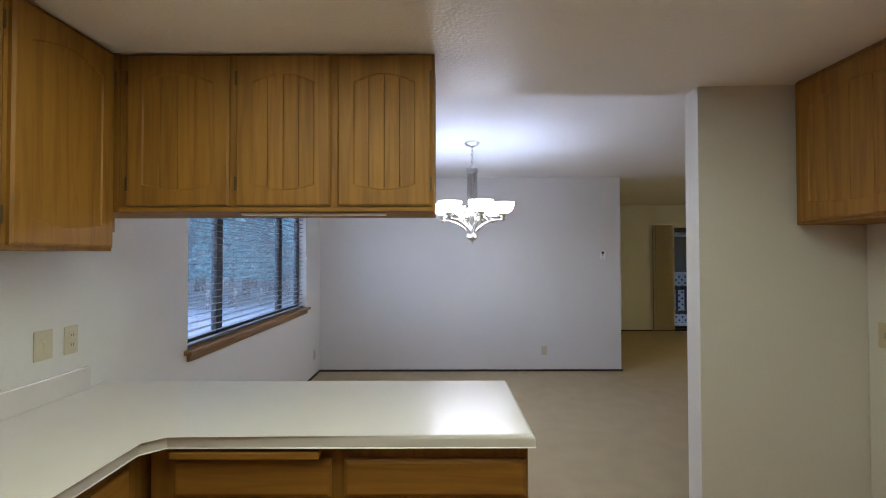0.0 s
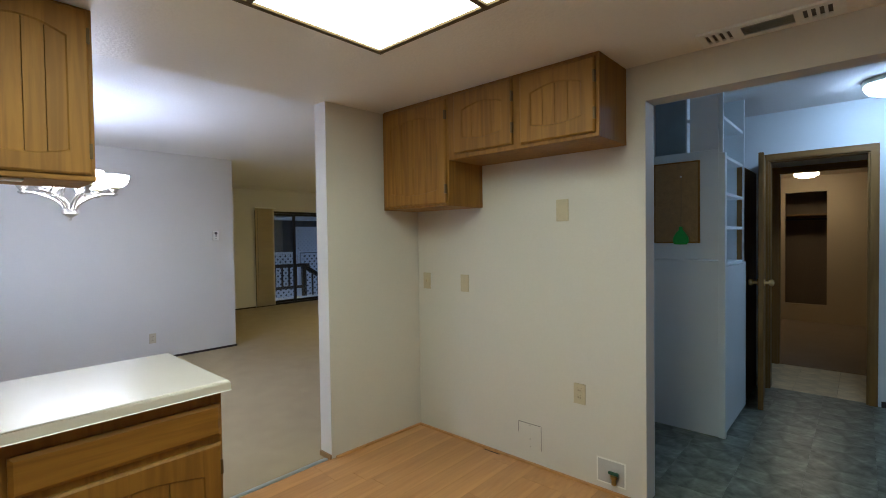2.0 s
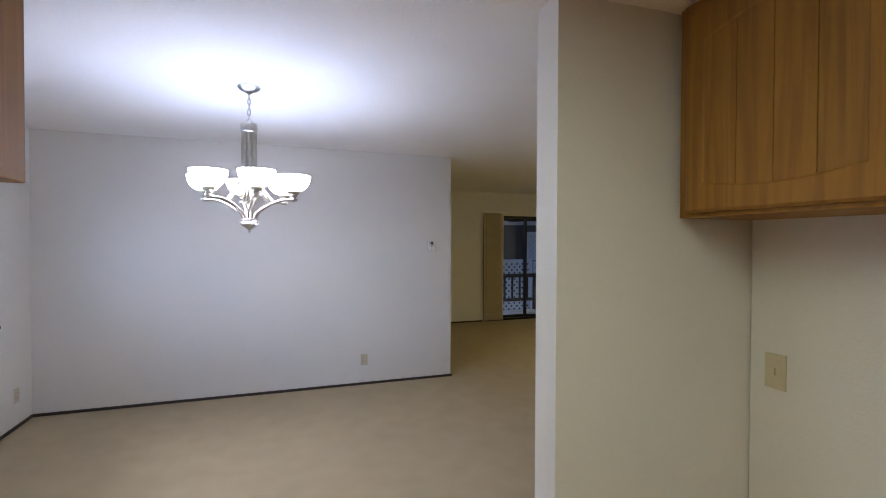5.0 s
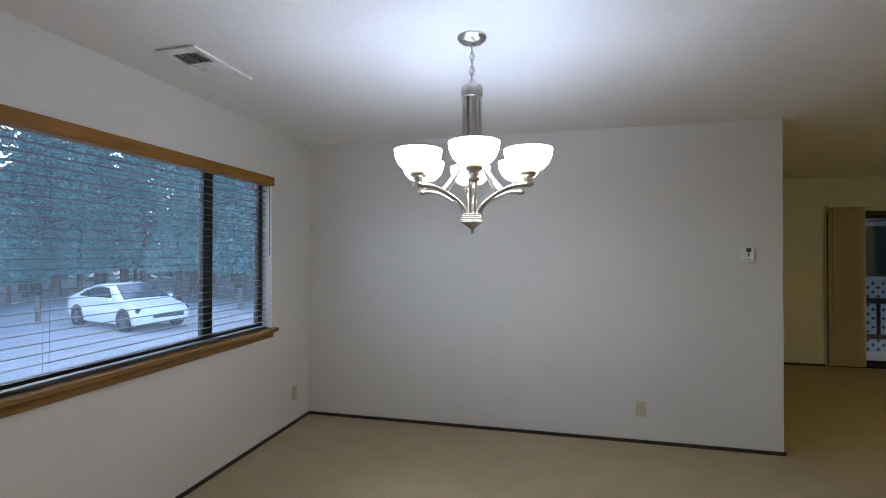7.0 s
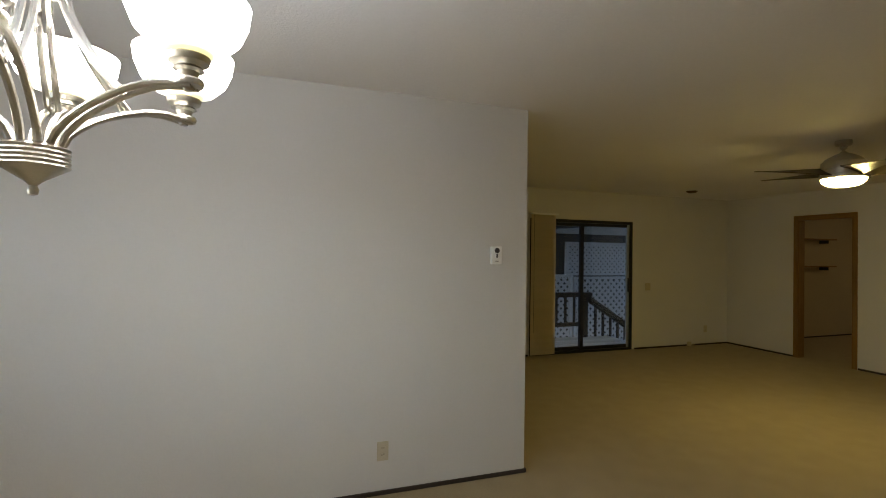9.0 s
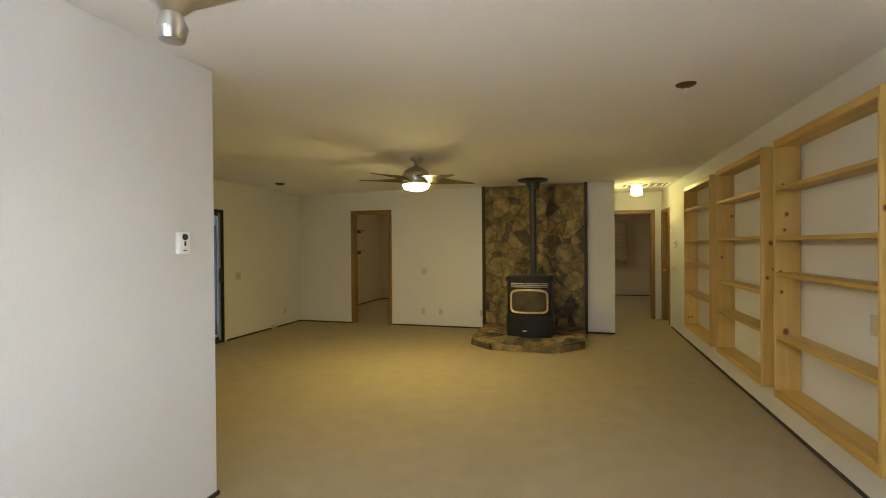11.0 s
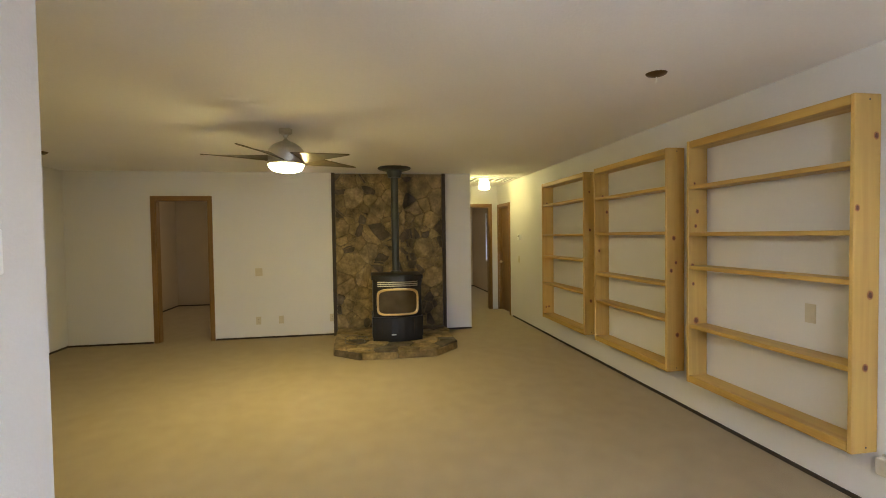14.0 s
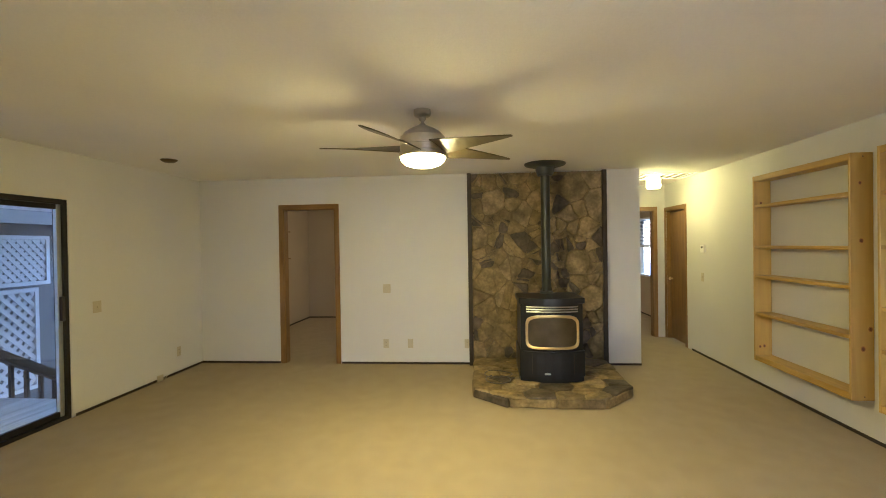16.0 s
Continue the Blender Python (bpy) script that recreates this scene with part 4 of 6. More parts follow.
# ---- hall, laundry and back room lamps ----
hl = thing("hall_lamp", (8.55, 2.86, 2.2), "lit glass jar lamp on the hall ceiling", "ceiling lamp")
part("base", lathe([(0, 2.40), (0.05, 2.402), (0.085, 2.42), (0.09, H), (0, H)], (8.55, 2.86, 0), 24), NICKEL, hl, smooth=True)
part("shade", lathe([(0.07, 2.40), (0.088, 2.385), (0.09, 2.28), (0.075, 2.262), (0, 2.258)], (8.55, 2.86, 0), 24), HALL_DOME, hl, "lit white glass shade", smooth=True)
ll = thing("laundry_lamp", (4.0, -0.438, 2.3), "lit round dome lamp with a metal rim on the laundry ceiling", "ceiling lamp")
part("rim", lathe([(0, H), (0.142, H), (0.149, 2.422), (0.149, 2.402), (0.138, 2.398), (0, 2.398)], (4.0, -0.438, 0), 32), NICKEL, ll, smooth=True)
part("dome", lathe([(0.138, 2.402), (0.136, 2.378), (0.114, 2.346), (0.066, 2.326), (0, 2.320)], (4.0, -0.438, 0), 32), LAUNDRY_DOME, ll, "lit white glass dome", smooth=True)
rl = thing("back_room_lamp", (8.0, 0.3, 2.2), "lit round lamp on the back room ceiling", "ceiling lamp")
part("rim", lathe([(0, 2.26), (0.15, 2.26), (0.152, 2.235), (0, 2.235)], (8.0, 0.3, 0), 24), NICKEL, rl, smooth=True)
part("dome", lathe([(0.145, 2.236), (0.14, 2.205), (0.09, 2.175), (0, 2.165)], (8.0, 0.3, 0), 24), ROOM_DOME, rl, "lit white glass dome", smooth=True)

# added lamps, out of view, that brighten the den and bedroom
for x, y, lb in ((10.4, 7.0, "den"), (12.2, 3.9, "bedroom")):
    unseen_lamp = thing(lb + "_lamp", (x, y, 2.35), "added unseen lamp on the " + lb + " ceiling", "ceiling lamp")
    part("rim", lathe([(0, H), (0.15, H), (0.152, 2.41), (0, 2.41)], (x, y, 0), 24), NICKEL, unseen_lamp, smooth=True)
    part("dome", lathe([(0.145, 2.412), (0.14, 2.38), (0.09, 2.35), (0, 2.34)], (x, y, 0), 24), ROOM_DOME, unseen_lamp, "lit white glass dome", smooth=True)

# ---- dining window with blind ----
win = thing("window_1", (-1.6, 4.02, 0.82), "wide dark-framed window with a wooden sill and header", "window", kind="structure")
part("window_sill", box(-1.62, -1.495, 2.76, 5.285, 0.842, 0.872), TRIM_Y, win, bevel=0.006)
part("apron", box(WX, WX + 0.018, 2.79, 5.25, 0.80, 0.842), TRIM_Y, win, bevel=0.004)
for y0, y1 in ((2.80, 2.845), (3.34, 3.425), (4.61, 4.695), (5.2, 5.249)):
    part("window_frame", box(-1.67, -1.625, y0, y1, 0.873, 2.049), DARK_FRAME, win, bevel=0.003)
for y0, y1 in ((2.846, 3.339), (3.426, 4.609), (4.696, 5.199)):
    for z0, z1 in ((0.873, 0.905), (2.015, 2.049)):
        part("window_frame", box(-1.668, -1.627, y0, y1, z0, z1), DARK_FRAME, win, bevel=0.003)
    p = part("pane", box(-1.652, -1.648, y0 - 0.005, y1 + 0.005, 0.90, 2.02), HAZY_PANE, win)
    p.visible_shadow = False
bl = thing("window_blind", (-1.58, 4.02, 0.9), "open thin-slatted blind with a wooden valance", "blind")
part("valance", box(-1.60, WX + 0.022, 2.785, 5.252, 1.988, 2.058), OAK_Y, bl, "golden oak blind valance", bevel=0.004)
part("bottom_rail", box(-1.605, -1.56, 2.815, 5.215, 0.876, 0.892), BACKLIT_BLIND, bl, bevel=0.003)
SLAT = as_mesh("slat", box(-0.016, 0.016, -1.2, 1.2, -0.0012, 0.0012), BACKLIT_BLIND)
pieces("slat", SLAT, bl, [pose(-1.5825, 4.015, 0.925 + 0.0462 * i, 0, -2, 0) for i in range(23)])
for y in (2.95, 3.6, 4.45, 5.08):
    part("ladder_cord", tube([(-1.5635, y, 0.89), (-1.5635, y, 1.99)], 0.0006, 5), BACKLIT_BLIND, bl)
    part("ladder_cord", tube([(-1.6015, y, 0.89), (-1.6015, y, 1.99)], 0.0006, 5), BACKLIT_BLIND, bl)
part("pull_cord", tube([(-1.53, 5.20, 1.98), (-1.528, 5.20, 1.62), (-1.53, 5.203, 1.44)], 0.002, 6), BACKLIT_BLIND, bl)
part("tassel", lathe([(0, 0.03), (0.006, 0.026), (0.01, 0.0), (0, 0)], (-1.53, 5.203, 1.41), 10), WHITE_PLASTIC, bl, smooth=True)

# ---- sliding door with vertical blinds ----
sd = thing("sliding_door", (4.985, 9.04, 0), "dark-framed sliding glass door to a deck", "door")
for x0, x1, y0, y1, z0, z1 in ((4.07, 4.11, 8.99, 9.10, 0.0, 2.0), (5.862, 5.90, 8.985, 9.10, 0.0, 2.0), (4.11, 5.862, 8.985, 9.10, 1.955, 2.0), (4.11, 5.862, 8.985, 9.10, 0.0, 0.035)):
    part("frame", box(x0, x1, y0, y1, z0, z1), DARK_FRAME, sd, bevel=0.003)
for x0, x1, yc in ((4.11, 5.02, 9.07), (4.965, 5.862, 9.03)):
    p = part("sash", box(x0, x0 + 0.05, yc - 0.018, yc + 0.018, 0.036, 1.954), DARK_FRAME, sd, bevel=0.003)
    part("sash", box(x1 - 0.045, x1, yc - 0.018, yc + 0.018, 0.036, 1.954), DARK_FRAME if x1 < 5.5 else ALU, sd, bevel=0.003)
    part("rail", box(x0 + 0.05, x1 - 0.045, yc - 0.018, yc + 0.018, 0.036, 0.085), DARK_FRAME, sd, bevel=0.003)
    part("rail", box(x0 + 0.05, x1 - 0.045, yc - 0.018, yc + 0.018, 1.91, 1.954), DARK_FRAME, sd, bevel=0.003)
    g = part("pane", box(x0 + 0.045, x1 - 0.04, yc - 0.003, yc + 0.003, 0.08, 1.915), PANE, sd)
    g.visible_shadow = False
part("pull_handle", box(5.825, 5.850, 8.972, 9.011, 0.90, 1.12), DARK_PLASTIC, sd, "black pull handle", bevel=0.006)
vb = thing("vertical_blind", (4.26, 8.9, 0.02), "tan vertical blind drawn aside in a stack", "blind")
part("headrail", box(4.04, 4.50, 8.90, 8.935, 2.046, 2.070), WHITE_PLASTIC, vb, bevel=0.004)
for i in range(15):
    a = 9 + 1.5 * math.sin(i * 2.3)
    bm = bmesh.new()
    for k in range(5):
        v = -0.043 + 0.0215 * k
        bm.verts.new((v, 0.006 * math.cos(v * 36), 0.025))
        bm.verts.new((v, 0.006 * math.cos(v * 36), 2.044))
    bm.verts.ensure_lookup_table()
    for k in range(4):
        bm.faces.new([bm.verts[j] for j in (2 * k, 2 * k + 2, 2 * k + 3, 2 * k + 1)])
    bmesh.ops.solidify(bm, geom=list(bm.faces), thickness=0.0012)
    part("vane", bm, VANE, vb).matrix_basis = pose(4.09 + 0.0235 * i, 8.915, 0, 0, 0, a)
part("cord", tube([(4.085, 8.885, 2.04), (4.083, 8.882, 1.0), (4.085, 8.885, 0.35)], 0.002, 5), DARK_PLASTIC, vb)

# ---- pine shelves ----


def shelf_unit(x0, x1, z0, z1, heights, label, knots=()):
    """A wall shelf of thick top and bottom planks, thinner boards between two sides; knots: (face, y, z, size)."""
    y0, y1 = SY + 0.003, 2.452
    s = thing("wall_shelf", ((x0 + x1) / 2, y0, z0), label, "shelf", "knotty pine wall shelves")
    part("side", box(x0, x0 + 0.022, y0, y1, z0, z1), PINE_V, s, bevel=0.004)
    part("side", box(x1 - 0.022, x1, y0, y1, z0, z1), PINE_V, s, bevel=0.004)
    part("top", box(x0 + 0.0225, x1 - 0.0225, y0, y1 - 0.002, z1 - 0.054, z1 - 0.001), PINE_X, s, bevel=0.006)
    part("bottom", box(x0 + 0.0225, x1 - 0.0225, y0, y1 - 0.002, z0 + 0.001, z0 + 0.056), PINE_X, s, bevel=0.006)
    for h in heights:
        part("shelf_board", box(x0 + 0.0225, x1 - 0.0225, y0 + 0.002, y1 - 0.006, h - 0.014, h + 0.014), PINE_X, s, bevel=0.003)
    faces = {"near": x0, "inner": x1 - 0.022, "far": x0 + 0.022}
    rnd = random.Random(int(x0 * 100))
    knots = list(knots) or [(f, rnd.uniform(y0 + 0.02, y1 - 0.025), rnd.uniform(z0 + 0.1, z1 - 0.1), rnd.uniform(0.007, 0.012))
                            for f in ("near", "inner", "far") for _ in range(4)]
    for f, y, z, r in knots:
        turn = pose(faces[f], y, z, 0, 90 if f == "far" else -90, 0) @ Matrix.Diagonal((1.25, 1, 1, 1))
        part("knot", lathe([(0, 0.0012), (r * 1.5, 0.0010), (r * 1.55, -0.004), (0, -0.004)], segs=14), KNOT_RIM, s).matrix_basis = turn
        part("knot_core", lathe([(0, 0.0018), (r, 0.0016), (r, -0.004), (0, -0.004)], segs=12), KNOT, s).matrix_basis = turn
    for h in (z0 + 0.03, z1 - 0.03):
        part("screw", lathe([(0, 0.001), (0.005, 0.001), (0.005, -0.002), (0, -0.002)], segs=10), DARK_PLASTIC, s).matrix_basis = pose(x0, 2.36, h, 0, -90, 0)
    return s


shelf_unit(2.724, 3.975, 0.310, 2.174, (0.751, 1.205, 1.462, 1.820), "knotty pine wall shelf with four boards above an outlet",
           [("near", 2.318, 1.96, 0.011), ("near", 2.430, 1.59, 0.010), ("near", 2.345, 1.138, 0.013), ("near", 2.370, 0.76, 0.012), ("inner", 2.375, 1.637, 0.010),
            ("inner", 2.389, 1.524, 0.008), ("inner", 2.416, 1.219, 0.009), ("inner", 2.409, 1.076, 0.008), ("inner", 2.384, 0.79, 0.015), ("inner", 2.399, 1.852, 0.006)])
shelf_unit(4.215, 5.45, 0.312, 2.176, (0.742, 1.04, 1.472, 1.848), "knotty pine wall shelf with four evenly set boards")
shelf_unit(5.69, 6.955, 0.312, 2.178, (0.790, 1.165, 1.462, 1.874), "knotty pine wall shelf next to the hall opening")

# ---- stove, stone wall and hearth ----
sw = thing("stone_wall", (EX, 4.53, 0), "rough brown flagstone panel behind the stove, edged with dark boards", "stone wall")
part("backing", box(EX - 0.03, EX, 3.722, 5.338, 0.0, 2.425), MORTAR, sw)
for y0 in (3.672, 5.338):
    part("edge_board", box(EX - 0.075, EX - 0.001, y0, y0 + 0.05, 0.002, 2.432), surface("dark_edge_board", (0.035, 0.022, 0.015), 0.6, scale=12, vary=0.2, fine=0.1) if y0 < 4 else bpy.data.materials["dark_edge_board"], sw, bevel=0.004)


def clip(poly, px, py, nx, ny):
    out = []
    for i, a in enumerate(poly):
        b = poly[(i + 1) % len(poly)]
        da, db = (a[0] - px) * nx + (a[1] - py) * ny, (b[0] - px) * nx + (b[1] - py) * ny
        if da <= 0:
            out.append(a)
        if da * db < 0:
            t = da / (da - db)
            out.append((a[0] + t * (b[0] - a[0]), a[1] + t * (b[1] - a[1])))
    return out


def flagstones(outline, gap, seeds, rnd, slivers=0.0):
    """Irregular stones that fill an outline: the cells round the seeds, drawn in by half the joint."""
    made = []
    for i, s in enumerate(seeds):
        poly = list(outline)
        for j, q in enumerate(seeds):
            if i == j or not poly:
                continue
            dx, dy = q[0] - s[0], q[1] - s[1]
            d = math.hypot(dx, dy)
            if d > 1.3:
                continue
            k = 0.5 + 0.22 * (s[2] - q[2]) / (s[2] + q[2])
            poly = clip(poly, s[0] + k * dx - dx / d * gap, s[1] + k * dy - dy / d * gap, dx / d, dy / d)
        if len(poly) < 3:
            continue
        slabs = [poly]
        if slivers and rnd.random() < slivers:
            a = rnd.uniform(0, math.pi)
            nx, ny = math.cos(a), math.sin(a)
            at = rnd.uniform(-0.25, 0.25) * s[2]
            cut = [at] if rnd.random() < 0.5 else [at - 0.16 * s[2], at + 0.16 * s[2]]
            slabs, rest = [], poly
            for c in cut:
                px, py = s[0] + c * nx, s[1] + c * ny
                slabs.append(clip(rest, px - nx * gap, py - ny * gap, nx, ny))
                rest = clip(rest, px + nx * gap, py + ny * gap, -nx, -ny)
            slabs.append(rest)
        for slab in slabs:
            if len(slab) >= 3 and max(p[0] for p in slab) - min(p[0] for p in slab) > 0.025:
                made.append((s, roughened(slab, rnd)))
    return made


def roughened(poly, rnd):
    n = []
    for k, a in enumerate(poly):
        b = poly[(k + 1) % len(poly)]
        ln = math.hypot(b[0] - a[0], b[1] - a[1])
        if ln > 0.09:
            cut = min(0.25, 0.022 / ln)
            cuts = [cut, 0.5, 1 - cut]
        elif ln > 0.02:
            cuts = [0.3, 0.7]
        else:
            cuts = [0.5]
        for t in cuts:
            j = 0.012 if t == 0.5 else 0.007
            n.append((a[0] + t * (b[0] - a[0]) + rnd.uniform(-j, j), a[1] + t * (b[1] - a[1]) + rnd.uniform(-j, j)))
    return n


def stone_seeds(u0, u1, v0, v1, n_try, rnd, big, small):
    out = []
    for _ in range(n_try):
        p = (rnd.uniform(u0, u1), rnd.uniform(v0, v1))
        r = rnd.choice((big, big, (big + small) / 2, small))
        if all(math.hypot(p[0] - q[0], p[1] - q[1]) > 0.5 * (r + q[2]) for q in out):
            out.append((p[0], p[1], r))
    return out


def stone_mesh(poly, lift, rnd, to_world):
    """A stone with a rounded, slightly tilted and uneven face."""
    bm = bmesh.new()
    cx, cy = sum(p[0] for p in poly) / len(poly), sum(p[1] for p in poly) / len(poly)
    tu, tv = rnd.uniform(-0.07, 0.07), rnd.uniform(-0.07, 0.07)
    rings = []
    for shrink, d in ((1.0, 0.0), (0.985, lift * 0.45), (0.91, lift * 0.9), (0.62, lift)):
        ring = []
        for x, y in poly:
            u, v = cx + (x - cx) * shrink, cy + (y - cy) * shrink
            k = d + (d > 0) * (tu * (u - cx) + tv * (v - cy)) + (rnd.uniform(-0.003, 0.003) if d else 0)
            ring.append(bm.verts.new(to_world(u, v, max(0.0, k))))
        rings.append(ring)
    mid = bm.verts.new(to_world(cx, cy, lift + rnd.uniform(-0.004, 0.006)))
    for a, b in zip(rings, rings[1:]):
        for i in range(len(a)):
            j = (i + 1) % len(a)
            bm.faces.new((a[i], a[j], b[j], b[i]))
    for i in range(len(poly)):
        bm.faces.new((rings[-1][i], rings[-1][(i + 1) % len(poly)], mid))
    return bm


rnd = random.Random(11)
seeds = stone_seeds(3.74, 5.32, 0.13, 2.40, 4000, rnd, 0.34, 0.09)
for s, poly in flagstones([(3.724, 0.10), (5.336, 0.10), (5.336, 2.42), (3.724, 2.42)], 0.0022, seeds, rnd, 0.5):
    mt = rnd.choice((STONES[0], STONES[0], STONES[1], STONES[1], STONES[2], STONES[3])) if s[2] > 0.15 else rnd.choice((STONES[0], STONES[2], STONES[3]))
    part("stone", stone_mesh(poly, rnd.uniform(0.008, 0.034), rnd, lambda u, v, d: (EX - 0.030 - d, u, v)), mt, sw)
ht = thing("hearth", (7.1, 4.53, 0), "low flagstone hearth with clipped corners on the carpet", "hearth")
HOUT = [(EX - 0.08, 3.725), (6.68, 3.735), (6.31, 4.09), (6.32, 4.97), (6.60, 5.32), (EX - 0.08, 5.33)]
part("base", prism([(x + 0.012 * (x < 7), y + (0.01 if y < 4.5 else -0.01)) for x, y in HOUT], 0.0, 0.088), MORTAR, ht)
seeds = stone_seeds(6.33, 7.80, 3.75, 5.31, 900, rnd, 0.36, 0.16)
for s, poly in flagstones(HOUT, 0.006, seeds, rnd):
    part("stone", stone_mesh(poly, rnd.uniform(0.016, 0.022), rnd, lambda u, v, d: (u, v, 0.086 + d)), rnd.choice(STONES), ht)
for (ax, ay), (b_x, b_y) in zip(HOUT[:-1], HOUT[1:]):
    ln = math.hypot(b_x - ax, b_y - ay)
    n = max(1, round(ln / 0.40))
    t0 = 0.0
    for i in range(n):
        t1 = 1.0 if i == n - 1 else (i + 1) / n + rnd.uniform(-0.03, 0.03)
        ux, uy = (b_x - ax) / ln, (b_y - ay) / ln
        nx, ny = uy, -ux
        if (nx * (7.0 - ax) + ny * (4.53 - ay)) > 0:
            nx, ny = -nx, -ny
        a0, a1 = t0 * ln + 0.005, t1 * ln - 0.005
        poly = [(a0, 0.006), (a0 + 0.01, 0.002), ((a0 + a1) / 2, 0.003), (a1 - 0.01, 0.002), (a1, 0.008), (a1, 0.05), (a1 - 0.012, 0.084), ((a0 + a1) / 2, 0.082), (a0 + 0.012, 0.085), (a0, 0.045)]
        part("edge_stone", stone_mesh(poly, 0.02, rnd, lambda u, v, d: (ax + ux * u + nx * (d - 0.012), ay + uy * u + ny * (d - 0.012), v)), rnd.choice(STONES), ht)
        t0 = t1

pc = thing("cable", (6.9, 5.0, 0.11), "thin black loop of cable lying on the hearth", "cable")
part("loop", tube([(6.86 + 0.16 * math.cos(a * 0.5), 5.06 + 0.13 * math.sin(a * 0.5), 0.114) for a in range(1, 12)], 0.004, 6), DARK_PLASTIC, pc, smooth=True)

SZ, S0, S1 = 0.108, 4.165, 4.835
SM = (S0 + S1) / 2
st = thing("wood_stove", (7.0, SM, SZ), "black wood stove with a brass-framed glass door on the stone hearth", "stove")


def bowed(half, depth, front, back):
    """The plan of the stove: straight sides and a bowed front."""
    n = 8
    f = [(front + depth * (2 * i / n - 1) ** 2, SM - half + 2 * half * i / n) for i in range(n + 1)]
    return f + [(back, SM + half), (back, SM - half)]


part("base", prism(bowed(0.325, 0.09, 6.755, 7.33), SZ, SZ + 0.05), STOVE_BLACK, st, bevel=0.004)
part("ash_front", prism(bowed(0.333, 0.09, 6.735, 7.35), SZ + 0.051, SZ + 0.315), STOVE_BLACK, st, bevel=0.006)
part("body", prism(bowed(0.318, 0.085, 6.765, 7.35), SZ + 0.316, SZ + 0.80), STOVE_BLACK, st, bevel=0.005)
part("top", prism(bowed(0.338, 0.09, 6.735, 7.37), SZ + 0.801, SZ + 0.862), STOVE_BLACK, st, bevel=0.012)


def curve_x(y, front=6.765, depth=0.085, half=0.318):
    return front + depth * ((y - SM) / half) ** 2


for i in range(3):
    z = SZ + 0.722 + 0.025 * i
    part("grille_bar", tube([(curve_x(y) - 0.004, y, z) for y in [SM - 0.26 + 0.052 * k for k in range(11)]], 0.007, 8), NICKEL, st, "bright grille bar", smooth=True)
out = []
for i in range(40):
    a = 2 * math.pi * i / 40
    c, s = math.cos(a), math.sin(a)
    y = SM + 0.262 * math.copysign(abs(c) ** 0.32, c)
    z = SZ + 0.505 + (0.157 + 0.022 * max(0, s) * math.cos((y - SM) * 5)) * math.copysign(abs(s) ** 0.32, s)
    out.append((curve_x(y) - 0.010, y, z))
bm = bmesh.new()
rings = []
for x, y, z in out:
    ty, tz = (y - SM), (z - SZ - 0.505)
    rings.append([bm.verts.new((x + dx, SM + ty * k, SZ + 0.505 + tz * kk)) for dx, k, kk in ((0.012, 1.04, 1.06), (-0.012, 1.035, 1.05), (-0.016, 0.99, 0.975), (-0.010, 0.94, 0.90), (0.012, 0.935, 0.895))])
for i in range(40):
    a, b = rings[i], rings[(i + 1) % 40]
    for k in range(5):
        bm.faces.new((a[k], a[(k + 1) % 5], b[(k + 1) % 5], b[k]))
fd_ = part("fire_door", bm, BRASS, st, "polished brass door frame", smooth=True)
bm = bmesh.new()
for i in range(9):
    y = SM - 0.247 + 0.494 * i / 8
    bm.verts.new((curve_x(y) - 0.006, y, SZ + 0.36))
    bm.verts.new((curve_x(y) - 0.006, y, SZ + 0.668))
bm.verts.ensure_lookup_table()
for i in range(8):
    bm.faces.new([bm.verts[k] for k in (2 * i, 2 * i + 2, 2 * i + 3, 2 * i + 1)])
bmesh.ops.solidify(bm, geom=list(bm.faces), thickness=0.004)
part("fire_glass", bm, SOOT_GLASS, fd_, "sooty dark glass", smooth=True)
part("badge", box(6.737, 6.745, SM + 0.0, SM + 0.09, SZ + 0.085, SZ + 0.105), ALU, st, "small silver badge", bevel=0.003)
for y in (SM - 0.21, SM + 0.21):
    part("ash_seam", box(curve_x(y, 6.735, 0.09, 0.333) - 0.004, curve_x(y, 6.735, 0.09, 0.333) + 0.01, y - 0.003, y + 0.003, SZ + 0.09, SZ + 0.30), BLACK_GAP, st)
sp = thing("stove_pipe", (7.32, 4.485, 0.97), "black steel stove pipe with a ceiling collar", "stove pipe")
part("pipe", tube([(7.32, 4.485, z) for z in (SZ + 0.862, 1.5, 2.40)], 0.052, 20), PIPE_BLACK, sp, smooth=True)
part("lower_collar", lathe([(0.075, 0.0), (0.072, 0.02), (0.055, 0.026), (0.0, 0.026), (0, 0)], (7.32, 4.485, SZ + 0.862), 24), PIPE_BLACK, sp, smooth=True)
part("joint_ring", lathe([(0.0, 0.0), (0.055, 0.0), (0.055, 0.012), (0, 0.012)], (7.32, 4.485, 1.72), 24), PIPE_BLACK, sp, smooth=True)
part("collar", lathe([(0, 2.30), (0.085, 2.30), (0.105, 2.36), (0.108, 2.40), (0, 2.40)], (7.32, 4.485, 0), 28), PIPE_BLACK, sp, smooth=True)
part("ceiling_flange", lathe([(0, 2.392), (0.14, 2.394), (0.222, 2.416), (0.232, 2.426), (0.23, H), (0, H)], (7.32, 4.485, 0), 36), PIPE_BLACK, sp, smooth=True)
wl = thing("wire_coil", (7.05, 5.05, 0.11), "loop of thin black wire lying on the hearth", "wire")
part("wire", tube([(7.05 + 0.13 * math.cos(t) + 0.01 * math.sin(3 * t), 5.05 + 0.15 * math.sin(t), 0.118 + 0.006 * math.sin(2 * t)) for t in [0.35 * k for k in range(19)]], 0.004, 6), DARK_PLASTIC, wl, smooth=True)

